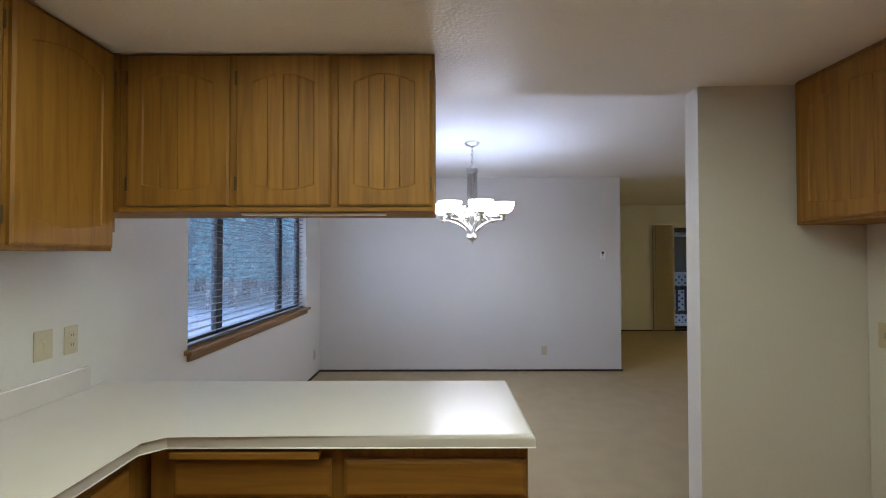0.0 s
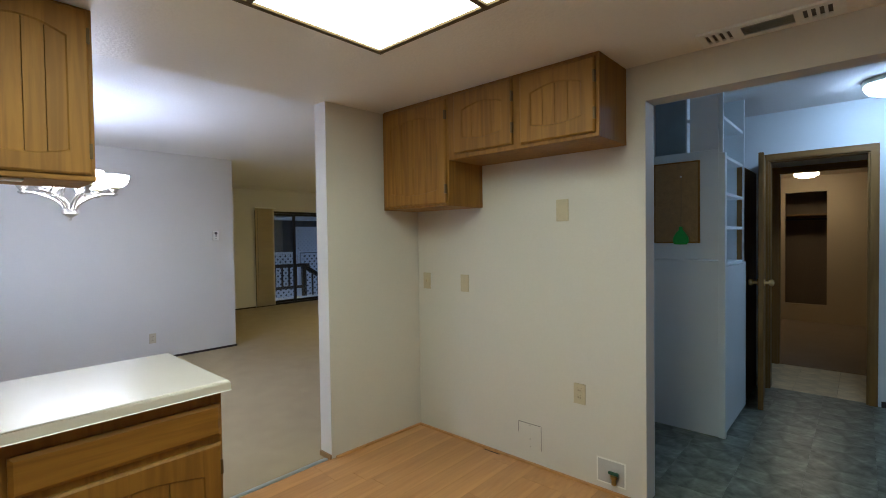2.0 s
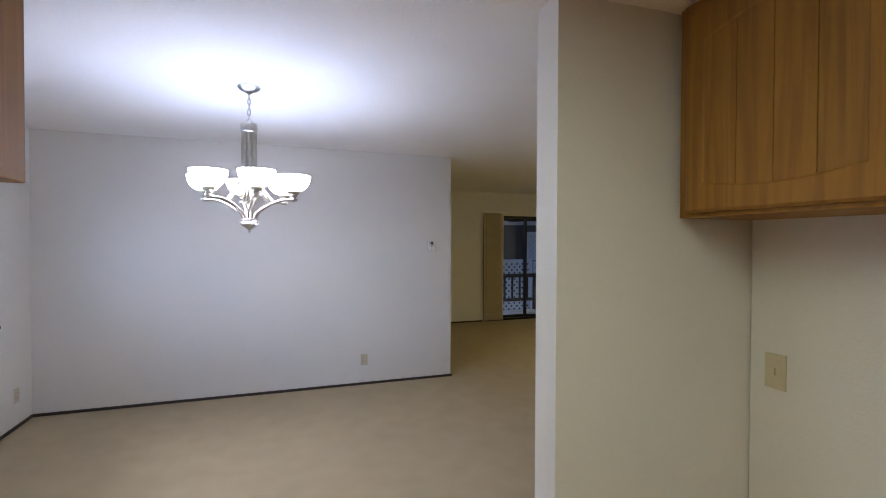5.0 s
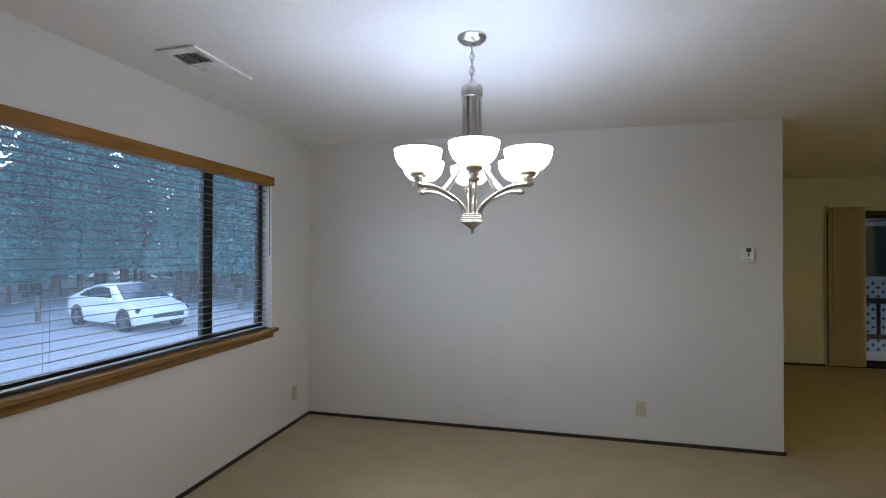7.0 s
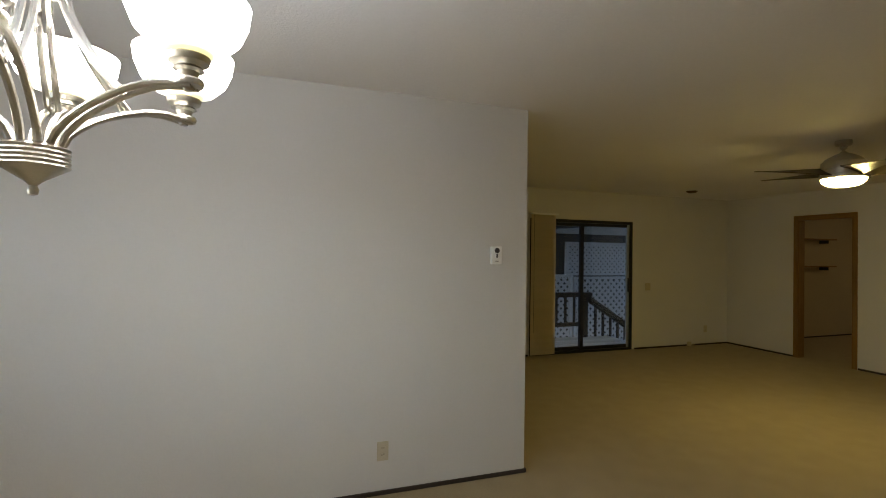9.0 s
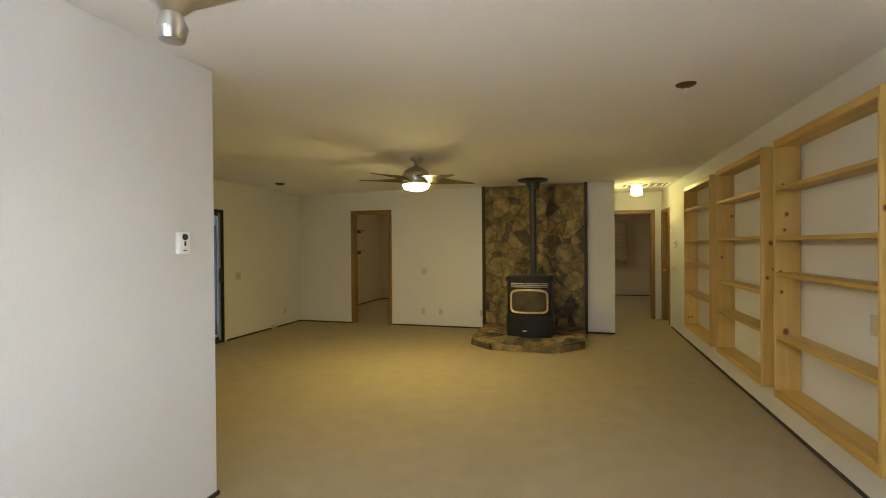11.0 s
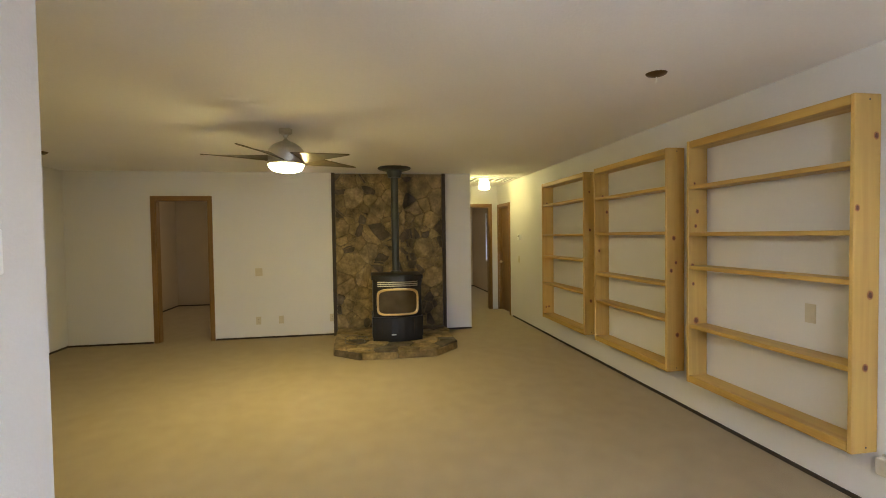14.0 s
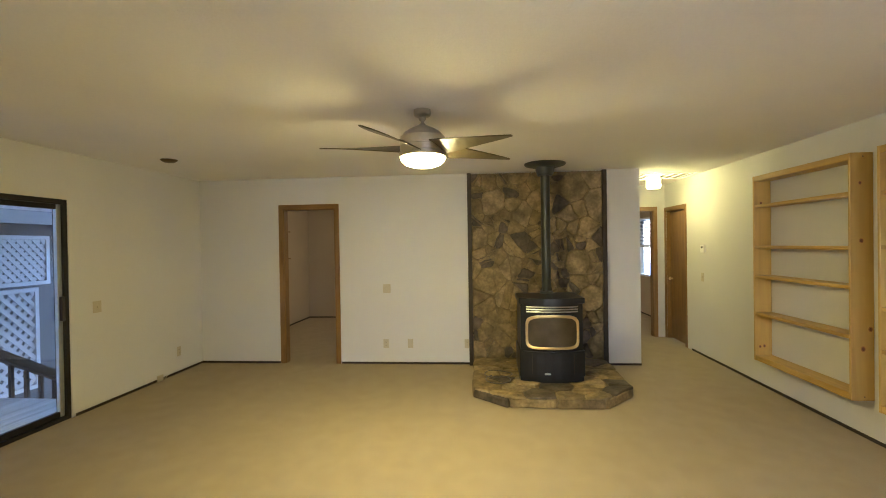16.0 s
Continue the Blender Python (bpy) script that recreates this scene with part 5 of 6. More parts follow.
# ---- laundry and the rooms behind it ----
lc = thing("utility_cupboard", (3.4, 0.75, 0), "tall pale blue-white built-in cupboard with open shelves", "cupboard")
part("front_panel", box(3.05, 3.075, 0.40, 1.248, 0.005, 1.205), LAUNDRY_PAINT, lc, bevel=0.002)
part("front_panel", box(3.05, 3.075, 0.40, 1.248, 1.213, 1.955), LAUNDRY_PAINT, lc, bevel=0.002)
part("front_panel", box(3.05, 3.075, 0.40, 0.575, 1.956, 2.436), LAUNDRY_PAINT, lc, bevel=0.002)
part("corner_post", box(3.04, 3.085, 0.358, 0.399, 0.005, 1.93), LAUNDRY_PAINT, lc, bevel=0.003)
part("upper_post", box(3.05, 3.085, 0.375, 0.399, 1.93, 2.436), LAUNDRY_PAINT, lc)
part("back", box(3.086, 3.80, 0.60, 0.612, 0.005, 2.436), LAUNDRY_PAINT, lc)
part("end_panel", box(3.80, 3.825, 0.376, 0.62, 0.005, 2.436), LAUNDRY_PAINT, lc, bevel=0.002)
# dark strip set into the open gap in place of its shade
part("door_gap", box(3.0855, 3.0995, 0.3705, 0.382, 0.03, 1.165), DARK_PLASTIC, lc)
part("lower_door", box(3.10, 3.80, 0.362, 0.382, 0.03, 1.165), LAUNDRY_PAINT, lc, bevel=0.003)
for z in (1.17, 1.43, 1.665, 1.92, 2.18):
    part("shelf_board", box(3.086, 3.80, 0.385, 0.60, z - 0.011, z + 0.011), LAUNDRY_PAINT, lc, bevel=0.002)
part("niche_back", box(3.40, 3.41, 0.62, 1.248, 1.956, 2.436), surface("niche_blue", (0.50, 0.62, 0.68), 0.5), lc)
part("niche_floor", box(3.076, 3.40, 0.62, 1.248, 1.94, 1.955), LAUNDRY_PAINT, lc)
part("niche_pole", box(3.20, 3.24, 0.86, 0.90, 1.956, 2.436), WHITE_PLASTIC, lc, bevel=0.004)
ck = thing("cork_board", (3.045, 0.65, 1.326), "cork notice board in a thin wooden frame", "notice board")
part("sheet", box(3.040, 3.049, 0.52, 0.80, 1.335, 1.885), CORK, ck)
for a in ((0.511, 0.522, 1.326, 1.894), (0.80, 0.811, 1.326, 1.894), (0.522, 0.80, 1.326, 1.336), (0.522, 0.80, 1.884, 1.894)):
    part("frame", box(3.034, 3.049, *a), OAK_V, ck)
gn = thing("green_scoop", (3.03, 0.627, 1.31), "bright green plastic scoop hanging on a string", "scoop")
part("body", lathe([(0, 0.0), (0.040, 0.002), (0.052, 0.02), (0.050, 0.05), (0.030, 0.085), (0.014, 0.10), (0.012, 0.125), (0, 0.127)], (0, 0, 0), 18), GREEN, gn, smooth=True).matrix_basis = pose(3.022, 0.627, 1.315) @ Matrix.Diagonal((0.32, 1, 1, 1))
part("string", tube([(3.026, 0.627, 1.44), (3.030, 0.626, 1.62), (3.036, 0.628, 1.79)], 0.0018, 5), THREAD, gn)
part("pin", lathe([(0, 0), (0.006, 0), (0.006, 0.008), (0, 0.008)], segs=10), WHITE_PLASTIC, gn).matrix_basis = pose(3.040, 0.628, 1.79, 0, -90, 0)
# the cupboard and what hangs on its front stand a little deeper in the room
for ob in (lc, ck, gn):
    ob.location += Vector((0.068, 0.016, 0))
od = thing("laundry_door", (4.5, 0.33, 0), "open dark-stained wooden door with brass knobs in the laundry", "door")
bm = bmesh.new()
q0, q1 = Vector((4.535, 0.335, 0)), Vector((3.87, 0.262, 0))
d = (q1 - q0).normalized()
nrm = Vector((-d.y, d.x, 0))
prism([tuple((q0 + nrm * 0.0).xy), tuple(q1.xy), tuple((q1 - nrm * 0.036).xy), tuple((q0 - nrm * 0.036).xy)], 0.01, 2.01, bm)
part("slab", bm, TRIM_V, od, bevel=0.003)
for sg in (1, -1):
    k = q1 - d * 0.065 + nrm * (0.0 if sg > 0 else -0.036)
    m = Matrix.Translation((k.x, k.y, 1.0)) @ nrm.to_track_quat("Z", "Y").to_matrix().to_4x4() @ Matrix.Diagonal((1, 1, sg, 1))
    part("knob", lathe([(0.026, 0), (0.026, 0.006), (0.011, 0.01), (0.011, 0.03), (0.024, 0.04), (0.027, 0.055), (0.015, 0.066), (0, 0.068)], segs=16), BRASS, od, smooth=True).matrix_basis = m
dd = thing("dark_door", (4.2, 0.46, 0), "second dark door leaf standing open behind the laundry door", "door")
part("slab", box(3.86, 4.53, 0.405, 0.44, 0.01, 1.92), TRIM_V, dd, bevel=0.003)
rk = thing("wall_rack", (4.5, -0.75, 1.09), "slim wooden wall rack with shelves", "rack")
for y0 in (-1.02, -0.50):
    part("upright", box(4.42, 4.549, y0, y0 + 0.02, 1.09, 2.25), OAK_V, rk, bevel=0.002)
for z in (1.09, 1.475, 1.81, 2.225):
    part("shelf_board", box(4.42, 4.549, -0.999, -0.501, z, z + 0.018), OAK_Y, rk, bevel=0.002)
part("back", box(4.54, 4.549, -0.999, -0.501, 1.11, 2.22), LAUNDRY_PAINT, rk)
tn = thing("jar", (4.48, -0.56, 2.243), "small white jar on top of the rack", "jar")
part("body", lathe([(0, 0), (0.028, 0.0), (0.03, 0.01), (0.03, 0.06), (0.024, 0.068), (0, 0.068)], (4.48, -0.56, 2.244), 16), WHITE_PLASTIC, tn, smooth=True)
part("lid", lathe([(0, 0), (0.026, 0), (0.026, 0.012), (0, 0.014)], (4.48, -0.56, 2.3125), 16), DARK_PLASTIC, tn, smooth=True)
for y, r, h, mt in ((-0.66, 0.018, 0.085, DARK_PLASTIC), (-0.73, 0.022, 0.06, WHITE_PLASTIC), (-0.80, 0.022, 0.06, NICKEL)):
    bo = thing("bottle", (4.48, y, 2.244), "small bottle standing on top of the laundry rack", "bottle")
    part("body", lathe([(0, 0), (r, 0), (r, h * 0.65), (r * 0.5, h * 0.8), (r * 0.45, h), (0, h)], (4.48, y, 2.244), 14), mt, bo, smooth=True)
    part("cap", lathe([(0, 0), (r * 0.55, 0), (r * 0.55, 0.016), (0, 0.018)], (4.48, y, 2.2445 + h), 12), WHITE_PLASTIC, bo, smooth=True)
cr = thing("closet_rail", (9.05, 0.35, 1.58), "dark closet rail and shelf", "closet rail")
part("rail", tube([(8.95, 0.003, 1.60), (8.95, 0.897, 1.60)], 0.016, 10), DARK_PLASTIC, cr, smooth=True)
part("shelf_board", box(8.82, 9.29, 0.003, 0.897, 1.66, 1.68), TRIM_Y, cr, bevel=0.002)

# ---- den and bedroom ----
ds = thing("den_shelf", (9.2, LNY, 1.34), "two narrow shelves on brackets in the den", "shelf")
for z in (1.312, 1.808):
    part("shelf_board", box(9.0, 10.37, LNY - 0.20, LNY - 0.007, z, z + 0.022), TRIM_X, ds, bevel=0.003)
    for x in (9.15, 10.2):
        part("bracket", box(x, x + 0.02, LNY - 0.16, LNY - 0.007, z - 0.06, z - 0.001), DARK_PLASTIC, ds, bevel=0.003)
w2 = thing("window_2", (12.05, 1.74, 0.80), "bedroom window with a white frame and half-drawn blind", "window", kind="structure")
for x0, x1 in ((11.60, 11.64), (12.46, 12.50)):
    part("window_frame", box(x0, x1, 1.70, 1.80, 0.80, 2.04), WHITE_PLASTIC, w2, bevel=0.003)
for z0, z1 in ((0.80, 0.84), (1.42, 1.46), (2.0, 2.04)):
    part("window_frame", box(11.64, 12.46, 1.70, 1.80, z0, z1), WHITE_PLASTIC, w2, bevel=0.003)
p = part("pane", box(11.63, 12.47, 1.742, 1.746, 0.83, 2.01), PANE, w2)
p.visible_shadow = False
SL2 = as_mesh("slat", box(-0.40, 0.40, -0.018, 0.018, -0.001, 0.001), BACKLIT_BLIND)
pieces("slat", SL2, w2, [pose(12.05, 1.775, 1.47 + 0.03 * i, 25, 0, 0) for i in range(18)])
bs = thing("bookcase", (13.8, 2.85, 0), "dim wooden shelf unit against the bedroom wall", "bookcase")
for y0 in (2.55, 3.25):
    part("side", box(13.65, 13.93, y0, y0 + 0.02, 0.9, 2.1), PINE_V, bs, bevel=0.002)
for z in (0.98, 1.35, 1.72, 2.08):
    part("shelf_board", box(13.65, 13.93, 2.571, 3.249, z, z + 0.02), PINE_X, bs, bevel=0.002)

# ---- deck, lattice and neighbouring eave outside the sliding door ----
GZ = -1.05
structure("ground", cells([-90, -1.68, 14.2, 60], [-60, -3.2, 9.12, 90], [GZ - 0.2, GZ], [(-1.68, 14.2, -3.2, 9.12, -5, 5)]), GROUND_M,
          "pale dusty ground round the house", "ground")
structure("road", prism([(-40, 4.0), (-5.5, 6.5), (-5.5, 12.5), (-40, 40)], GZ + 0.001, GZ + 0.012), ROAD_M, "pale worn driveway", "road")
dk = thing("deck", (5.0, 9.8, -0.2), "small weathered wooden deck with boards", "deck")
for i in range(9):
    part("board", box(3.2, 6.55, 9.13 + 0.145 * i, 9.13 + 0.145 * i + 0.138, -0.085, -0.05), DECK, dk, bevel=0.003)
for x in (3.3, 6.4):
    part("post", box(x, x + 0.1, 10.2, 10.3, GZ, -0.087), RAIL, dk)
rg = thing("deck_railing", (5.0, 10.36, -0.05), "dark weathered wooden railing at the deck edge", "railing")
part("cap", box(3.2, 6.15, 10.30, 10.44, 0.70, 0.78), RAIL, rg, bevel=0.005)
part("bottom_rail", box(3.2, 6.05, 10.35, 10.39, 0.16, 0.23), RAIL, rg, bevel=0.003)
for x in (3.25, 5.97):
    part("post", box(x, x + 0.10, 10.325, 10.415, -0.05, 0.70), RAIL, rg, bevel=0.004)
for i in range(13):
    part("baluster", box(3.5 + 0.19 * i, 3.535 + 0.19 * i, 10.352, 10.388, 0.23, 0.70), RAIL, rg)
sr = thing("stair_railing", (6.6, 10.38, -0.5), "dark sloping wooden stair rail", "railing")
bm = bmesh.new()
pr = [(6.08, 0.73), (7.30, -0.01), (7.30, -0.12), (6.08, 0.62)]
for y in (10.31, 10.43):
    [bm.verts.new((x, y, z)) for x, z in pr]
bm.verts.ensure_lookup_table()
bm.faces.new([bm.verts[i] for i in (0, 1, 2, 3)])
bm.faces.new([bm.verts[i] for i in (4, 5, 6, 7)])
for i in range(4):
    bm.faces.new([bm.verts[k] for k in (i, (i + 1) % 4, 4 + (i + 1) % 4, 4 + i)])
part("handrail", bm, RAIL, sr, bevel=0.004)
part("post", box(7.2, 7.3, 10.33, 10.41, GZ, -0.06), RAIL, sr)
for i in range(6):
    x = 6.25 + 0.17 * i
    part("baluster", box(x, x + 0.035, 10.352, 10.388, GZ + 0.05, 0.60 - 0.606 * (x - 6.08)), RAIL, sr)
UNIT = as_mesh("lattice_slat", box(-0.5, 0.5, -0.5, 0.5, -0.5, 0.5), LATTICE)


def lattice(x0, x1, y, z0, z1, label, pitch=0.18, w=0.060, framed=True):
    """A panel of crossing diagonal slats in a frame."""
    th = thing("lattice_panel", ((x0 + x1) / 2, y, z0), label, "lattice", "white lattice panels")
    if framed:
        for a in ((x0 - 0.06, x0, z0 - 0.06, z1 + 0.06), (x1, x1 + 0.06, z0 - 0.06, z1 + 0.06), (x0, x1, z1, z1 + 0.06), (x0, x1, z0 - 0.06, z0)):
            part("frame", box(a[0], a[1], y - 0.03, y + 0.03, a[2], a[3]), LATTICE, th, bevel=0.003)
    span = (x1 - x0) + (z1 - z0)
    for sgn, dy in ((1, -0.008), (-1, 0.008)):
        k = pitch / 2
        while k < span:
            if sgn > 0:
                a, b = (x0 + k, z0), (x0 + k - (z1 - z0), z1)
            else:
                a, b = (x1 - k, z0), (x1 - k + (z1 - z0), z1)
            (ax_, az_), (bx2, bz2) = a, b
            pts = []
            for t in sorted(set([0.0, 1.0] + [(e - ax_) / (bx2 - ax_) for e in (x0, x1)])):
                if -1e-6 <= t <= 1 + 1e-6:
                    px, pz = ax_ + t * (bx2 - ax_), az_ + t * (bz2 - az_)
                    if x0 - 1e-6 <= px <= x1 + 1e-6:
                        pts.append((px, pz))
            k += pitch * math.sqrt(2) * 0.62
            if len(pts) < 2:
                continue
            p0, p1 = pts[0], pts[-1]
            ln = math.hypot(p1[0] - p0[0], p1[1] - p0[1])
            if ln < 0.05:
                continue
            ang = math.degrees(math.atan2(p1[1] - p0[1], p1[0] - p0[0]))
            pieces("lattice_slat", UNIT, th, [pose((p0[0] + p1[0]) / 2, y + dy, (p0[1] + p1[1]) / 2, 0, -ang, 0) @ Matrix.Diagonal((ln, 0.008, w, 1))])


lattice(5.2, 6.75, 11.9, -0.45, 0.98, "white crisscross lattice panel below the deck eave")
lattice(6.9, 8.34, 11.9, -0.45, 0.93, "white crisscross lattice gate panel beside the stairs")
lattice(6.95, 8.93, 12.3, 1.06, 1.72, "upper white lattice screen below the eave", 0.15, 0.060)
nh = thing("neighbour_house", (7.5, 14.0, GZ), "grey neighbouring house with a pale roof eave", "house")
part("wall", box(2.0, 14.0, 12.6, 13.0, GZ, 2.3), SIDING, nh)
part("fascia", box(2.0, 14.0, 11.95, 12.02, 1.95, 2.14), surface("pale_fascia", (0.36, 0.40, 0.45), 0.6, scale=4, vary=0.1, fine=0.05), nh)
part("soffit", box(2.0, 14.0, 12.02, 12.6, 1.99, 2.02), SIDING, nh)
bm = bmesh.new()
low, high = [[bm.verts.new((x, y, z + d)) for x, y, z in ((2.0, 11.9, 2.14), (14.0, 11.9, 2.14), (14.0, 15.2, 3.3), (2.0, 15.2, 3.3))] for d in (0, 0.05)]
bm.faces.new(low)
bm.faces.new(high)
for i in range(4):
    bm.faces.new((low[i], low[(i + 1) % 4], high[(i + 1) % 4], high[i]))
part("roof", bm, ROOF, nh)
for i in range(7):
    part("siding_board", box(2.0, 14.0, 12.585, 12.6, 0.9 + 0.17 * i, 1.06 + 0.17 * i), SIDING, nh)
oe = thing("porch_roof", (5.0, 9.9, 2.2), "own roof overhang above the deck with a beam", "roof")
part("soffit", box(1.5, 10.5, 9.125, 11.86, 2.30, 2.34), SIDING, oe)
part("beam", box(6.1, 6.25, 9.125, 11.9, 2.02, 2.299), SIDING, oe)

# ---- parked car ----
car = thing("car", (0, 0, 0), "white parked sedan on the driveway", "car")
CARM = pose(-13.7, 15.15, GZ + 0.012, 0, 0, -14)


def car_part(name, bm, mt, label="", smooth=False, bevel=0.0, parent=None, at=None):
    ob = part(name, bm, mt, parent or car, label, smooth, bevel)
    ob.matrix_basis = at or Matrix.Identity(4)
    return ob


def loft(sections):
    bm = bmesh.new()
    rings = [[bm.verts.new(p) for p in s] for s in sections]
    for a, b in zip(rings, rings[1:]):
        for i in range(len(a)):
            bm.faces.new((a[i], a[(i + 1) % len(a)], b[(i + 1) % len(a)], b[i]))
    bm.faces.new(rings[0])
    bm.faces.new(rings[-1])
    return bm


def hull(x, half, z0, z1):
    return [(x, -half * 0.92, z0), (x, -half, z0 + (z1 - z0) * 0.35), (x, -half * 0.97, z0 + (z1 - z0) * 0.8), (x, -half * 0.86, z1), (x, 0, z1 + 0.02),
            (x, half * 0.86, z1), (x, half * 0.97, z0 + (z1 - z0) * 0.8), (x, half, z0 + (z1 - z0) * 0.35), (x, half * 0.92, z0)]


def cabin_half(z):
    return 0.87 - 0.52 * (z - 0.92)


def cabin_ring(x, top):
    h0, h1 = cabin_half(0.88), cabin_half(top)
    side = [(x, h0, 0.88), (x, (h0 + h1) / 2, (0.88 + top) / 2), (x, h1, top - 0.035), (x, h1 - 0.09, top), (x, h1 * 0.45, top + 0.018)]
    return side + [(x, -y, z) for _, y, z in reversed(side)]


car_part("body", loft([hull(-2.32, 0.66, 0.42, 0.80), hull(-2.26, 0.80, 0.30, 0.95), hull(-1.95, 0.88, 0.22, 0.99), hull(-1.3, 0.91, 0.2, 0.97), hull(-0.4, 0.91, 0.2, 0.95),
                       hull(0.4, 0.91, 0.2, 0.95), hull(1.0, 0.91, 0.2, 0.93), hull(1.5, 0.90, 0.2, 0.87), hull(1.95, 0.86, 0.22, 0.79), hull(2.2, 0.76, 0.26, 0.70),
                       hull(2.3, 0.62, 0.32, 0.60)]), CAR_WHITE, smooth=True)
car_part("cabin", loft([cabin_ring(*p) for p in ((-2.0, 0.99), (-1.7, 1.12), (-1.35, 1.26), (-1.0, 1.37), (-0.65, 1.43), (-0.25, 1.455), (0.1, 1.44), (0.32, 1.395), (0.6, 1.255), (0.9, 1.095), (1.2, 0.94))]),
         CAR_WHITE, smooth=True)
for y in (-1, 1):
    bm = bmesh.new()
    outline = [(-1.42, 1.03), (-1.12, 1.21), (-0.75, 1.31), (-0.25, 1.345), (0.12, 1.325), (0.62, 1.02)]
    rings = [[bm.verts.new((x, y * (cabin_half(z) + d), z)) for x, z in outline] for d in (-0.02, 0.014)]
    for r in rings:
        bm.faces.new(r)
    for q in range(6):
        bm.faces.new((rings[0][q], rings[0][(q + 1) % 6], rings[1][(q + 1) % 6], rings[1][q]))
    car_part("side_window", bm, CAR_GLASS, "dark side window")
    car_part("wheel_arch", lathe([(0, 0.0), (0.375, 0.0), (0.375, 0.02), (0, 0.02)], segs=28), DARK_PLASTIC, at=pose(-1.38, y * 0.905 + 0.01, 0.36, 90, 0, 0))
    car_part("wheel_arch", lathe([(0, 0.0), (0.375, 0.0), (0.375, 0.02), (0, 0.02)], segs=28), DARK_PLASTIC, at=pose(1.36, y * 0.905 + 0.01, 0.36, 90, 0, 0))
for name, ends in (("windscreen", ((0.34, 1.392), (1.12, 0.985))), ("rear_window", ((-1.02, 1.37), (-1.78, 1.09)))):
    bm = bmesh.new()
    (xa, za), (xb, zb) = ends
    ha, hb = cabin_half(za) - 0.07, cabin_half(zb) - 0.10
    quad = [(xa, ha, za), (xb, hb, zb), (xb, -hb, zb), (xa, -ha, za)]
    low, high = [bm.verts.new(p) for p in quad], [bm.verts.new((x, v, z + 0.026)) for x, v, z in quad]
    bm.faces.new(low)
    bm.faces.new(high)
    for q in range(4):
        bm.faces.new((low[q], low[(q + 1) % 4], high[(q + 1) % 4], high[q]))
    car_part(name, bm, CAR_GLASS, "dark tinted glass")
for y in (-1, 1):
    car_part("headlight", lathe([(0, 0), (0.12, 0.01), (0.14, 0.04), (0, 0.07)], segs=14), CAR_GLASS, "dark headlight", True, at=pose(2.03, y * 0.68, 0.66, 0, 70, 20 * y) @ Matrix.Diagonal((0.7, 1.5, 1, 1)))
    car_part("mirror", box(0.72, 0.86, y * 0.92, y * 1.06, 0.93, 1.05), CAR_WHITE, bevel=0.03)
    for x in (-1.38, 1.36):
        wh = car_part("wheel", lathe([(0.21, -0.11), (0.30, -0.11), (0.325, -0.08), (0.325, 0.08), (0.30, 0.11), (0.21, 0.11), (0.21, -0.11)], segs=28), TYRE, "black tyre", True, at=pose(x, y * 0.82, 0.325, 90, 0, 0))
        rim = part("rim", lathe([(0, 0.06), (0.05, 0.06), (0.08, 0.04), (0.2, 0.05), (0.212, 0.09), (0.212, -0.09), (0.2, -0.05), (0.08, -0.04), (0.05, -0.06), (0, -0.06)], segs=20), RIM, wh, "alloy rim", smooth=True)
car_part("grille", box(2.26, 2.315, -0.50, 0.50, 0.44, 0.56), DARK_PLASTIC, bevel=0.01)
car_part("plate", box(2.30, 2.318, -0.16, 0.16, 0.35, 0.43), WHITE_PLASTIC)
car.matrix_basis = CARM

# ---- trees and fence ----


def tree(height, spread, rnd, leaves):
    t = thing("tree", (0, 0, 0), "tall conifer with a ragged green crown behind the driveway", "tree", "roadside trees")
    part("trunk", tube([(0.02 * k * rnd.uniform(-1, 1), 0.02 * k * rnd.uniform(-1, 1), height * k / 8) for k in range(9)], height * 0.014, 9, taper=0.25), BARK, t, smooth=True)
    bm = bmesh.new()
    for k in range(9):
        a, z = rnd.uniform(0, 6.28), height * rnd.uniform(0.3, 0.9)
        r = spread * (1.15 - z / height)
        tube([(0, 0, z), (0.5 * r * math.cos(a), 0.5 * r * math.sin(a), z - 0.1), (r * math.cos(a), r * math.sin(a), z - 0.4)], 0.035, 5, bm, 0.3)
    part("limbs", bm, BARK, t)
    verts, faces = [], []
    for _ in range(leaves):
        z = height * (0.15 + 0.85 * rnd.random() ** 1.25)
        r = spread * (1.1 - z / height) * math.sqrt(rnd.random()) * (0.65 + 0.55 * noise.noise((z * 0.9, height, 3.1)))
        a = rnd.uniform(0, 6.283)
        c = Vector((r * math.cos(a), r * math.sin(a), z))
        u = Vector((rnd.uniform(-1, 1), rnd.uniform(-1, 1), rnd.uniform(-0.7, 0.3))).normalized() * rnd.uniform(0.06, 0.145)
        w = u.cross(Vector((rnd.uniform(-1, 1), rnd.uniform(-1, 1), 1))).normalized() * rnd.uniform(0.025, 0.055)
        i = len(verts)
        verts += [c - u, c + w, c + u, c - w]
        faces.append((i, i + 1, i + 2, i + 3))
    me = bpy.data.meshes.new("crown")
    me.from_pydata([tuple(v) for v in verts], [], faces)
    me.materials.append(LEAF)
    hung(new("crown", me), t)
    return t


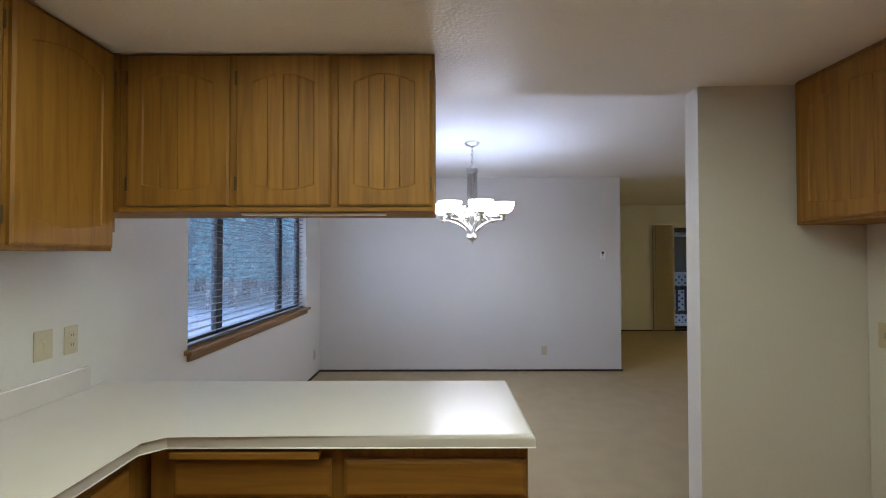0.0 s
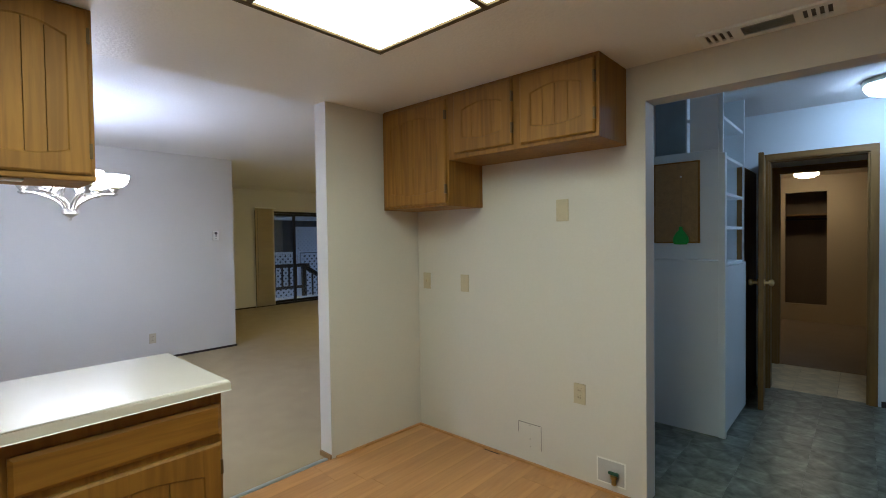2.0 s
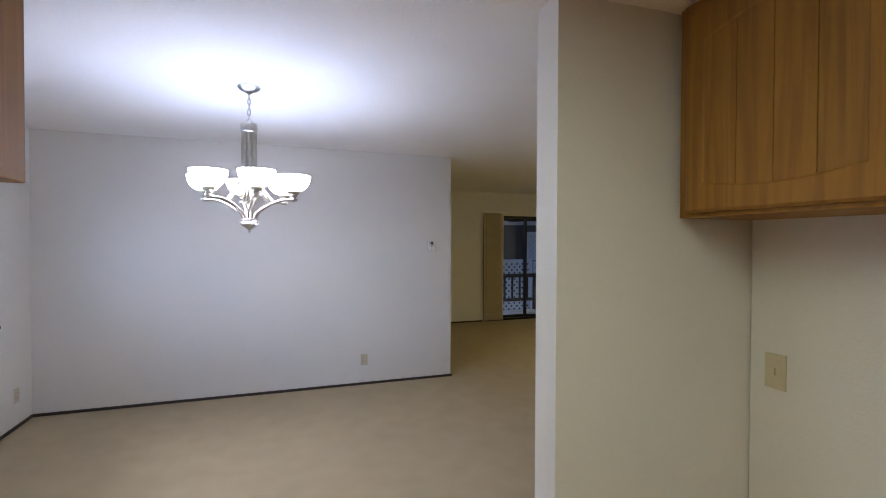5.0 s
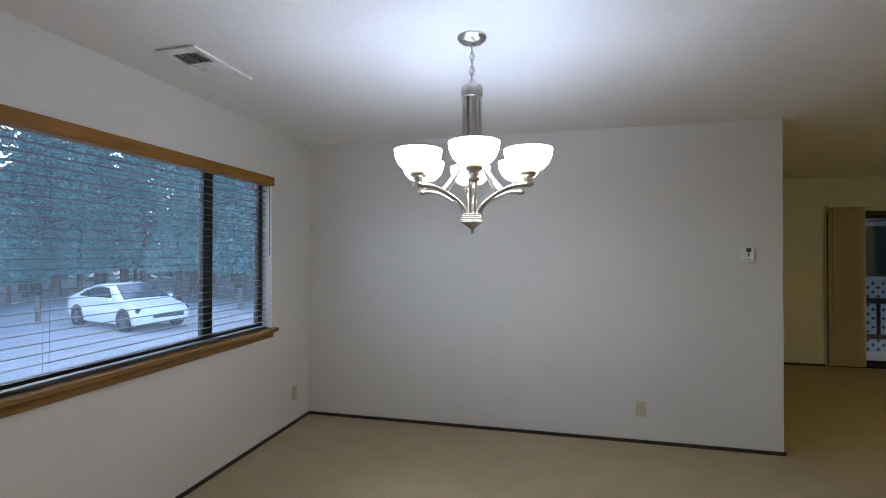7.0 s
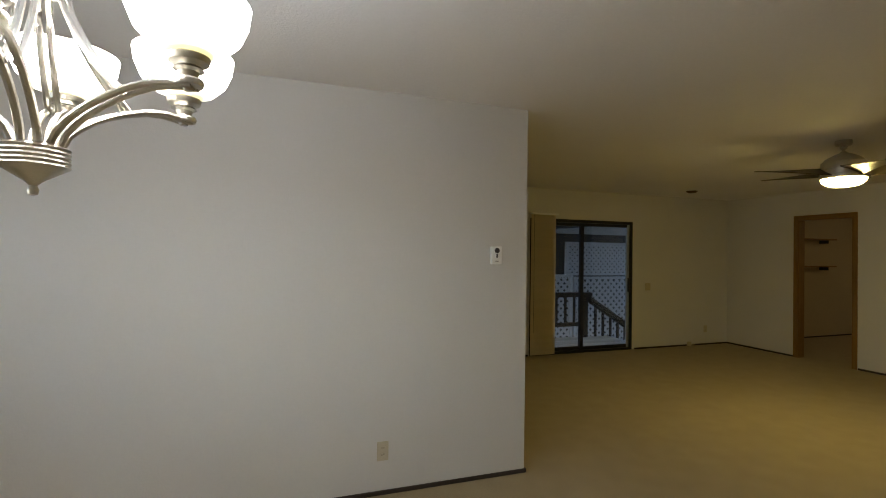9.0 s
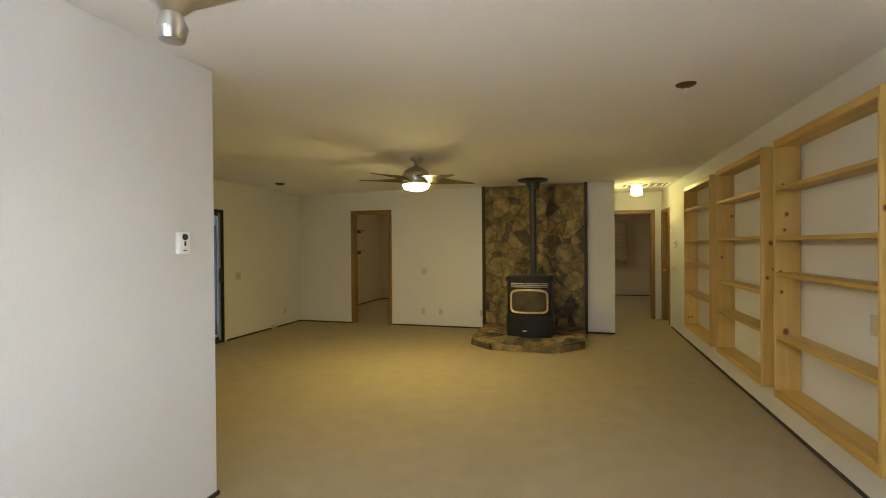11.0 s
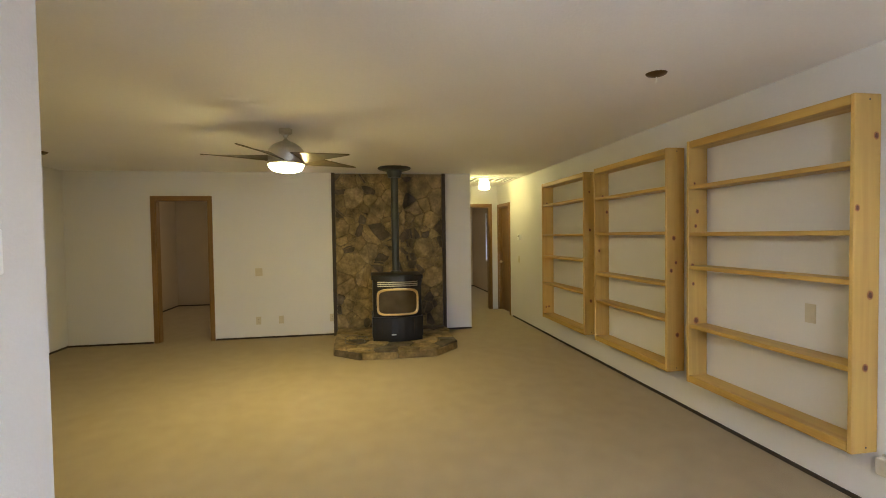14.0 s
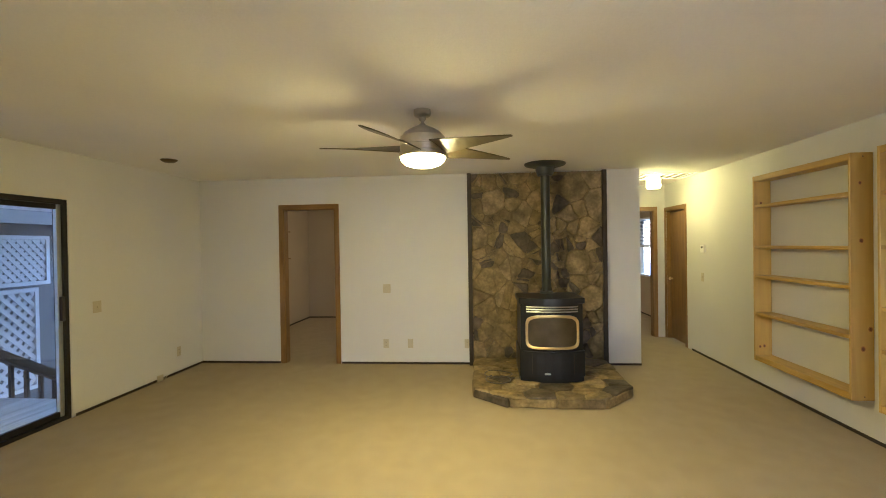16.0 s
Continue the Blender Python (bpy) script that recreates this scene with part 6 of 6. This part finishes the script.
rnd = random.Random(5)
base_trees = [tree(9.5, 2.3, rnd, 11000), tree(12.0, 2.7, rnd, 13000), tree(7.0, 2.6, rnd, 10000)]
spots = []
for i in range(76):
    a = radians(rnd.uniform(96, 160))
    r = rnd.uniform(24, 46)
    spots.append((0.6 + r * math.cos(a), 2.2 + r * math.sin(a)))
for k, t in enumerate(base_trees):
    t.location = (*spots[k], GZ)
    for ch in t.children:
        ch.matrix_parent_inverse = Matrix.Identity(4)
for i, (x, y) in enumerate(spots[3:]):
    copy_thing(base_trees[i % 3], pose(x, y, GZ, 0, 0, rnd.uniform(0, 360)) @ Matrix.Diagonal((*[rnd.uniform(0.95, 1.7)] * 3, 1)))
verts, faces = [], []
for _ in range(75000):
    a, r, z = radians(rnd.uniform(92, 164)), rnd.uniform(48, 60), 28 * rnd.random() ** 1.05
    c = Vector((0.6 + r * math.cos(a), 2.2 + r * math.sin(a), GZ + z))
    u = Vector((rnd.uniform(-1, 1), rnd.uniform(-1, 1), rnd.uniform(-0.7, 0.5))).normalized() * rnd.uniform(0.2, 0.5)
    w = u.cross(Vector((rnd.uniform(-1, 1), rnd.uniform(-1, 1), 1))).normalized() * rnd.uniform(0.12, 0.28)
    i = len(verts)
    verts += [c - u, c + w, c + u, c - w]
    faces.append((i, i + 1, i + 2, i + 3))
me = bpy.data.meshes.new("far_woods")
me.from_pydata([tuple(v) for v in verts], [], faces)
me.materials.append(LEAF)
tagged(new("far_woods", me), "dense green woods far behind the driveway trees", "woods", kind="stuff")
fp = thing("fence_post", (0, 0, 0), "short brown wooden fence post along the driveway", "fence post", "driveway fence posts")
part("post", lathe([(0, 0), (0.09, 0), (0.085, 0.9), (0.06, 0.95), (0, 0.96)], segs=10), FENCE, fp, smooth=True)
fp.location = (-20.5, 10.5, GZ)
for ch in fp.children:
    ch.matrix_parent_inverse = Matrix.Identity(4)
for i in range(1, 14):
    copy_thing(fp, pose(-20.5 + 0.85 * i, 10.5 + 1.05 * i, GZ))

# ---- floor pieces ----
kf = thing("floor_kitchen", (0.5, 0, 0), "orange-brown wood-look plank floor in the kitchen", "floor", kind="structure")
part("underlay", box(-1.5, 1.98, -3.08, 2.189, -0.1, -0.008), BLACK_GAP, kf)
PL = as_mesh("plank", box(-0.549, 0.549, -0.0645, 0.0645, -0.008, 0.004), PLANK)
rnd = random.Random(2)
for j in range(21):
    y = 2.12 - 0.13 * j
    off = rnd.uniform(0, 1.1)
    k = -1.06 + off - 1.1
    while k < 2.0:
        a, b = max(k, -1.06), min(k + 1.1, 1.978)
        if b - a > 0.08:
            pieces("plank", PL, kf, [Matrix.Translation(((a + b) / 2, y, 0)) @ Matrix.Diagonal(((b - a - 0.0015) / 1.098, 1, 1, 1))])
        k += 1.1
part("far_boards", box(-1.06, 1.978, -3.08, -0.545, -0.008, 0.003), PLANK, kf)
lv = thing("floor_laundry", (3.3, -0.2, 0), "grey-green stone-look vinyl tile floor in the laundry", "floor", kind="structure")
part("underlay", box(1.98, 4.60, -1.6, 1.25, -0.1, -0.006), BLACK_GAP, lv)
VT = as_mesh("tile", box(-0.1522, 0.1522, -0.1522, 0.1522, -0.006, 0.004), VINYL)
rnd = random.Random(8)
pieces("tile", VT, lv, [pose(2.135 + 0.305 * i, -1.44 + 0.305 * j, 0, 0, 0, 90 * rnd.randrange(4)) for i in range(8) for j in range(9)])
pieces("tile", VT, lv, [Matrix.Translation((4.5115, -1.44 + 0.305 * j, 0)) @ Matrix.Diagonal((0.578, 1, 1, 1)) for j in range(9)])
yv = thing("floor_vestibule", (5.1, 0, 0), "yellow patterned vinyl floor between the doorways", "floor", kind="structure")
YT = as_mesh("tile", box(-0.1185, 0.1185, -0.1485, 0.1485, -0.05, 0.005), YELLOW_VINYL)
pieces("tile", YT, yv, [Matrix.Translation((4.72 + 0.239 * i, -0.9 + 0.3 * j, 0)) for i in range(4) for j in range(6)])
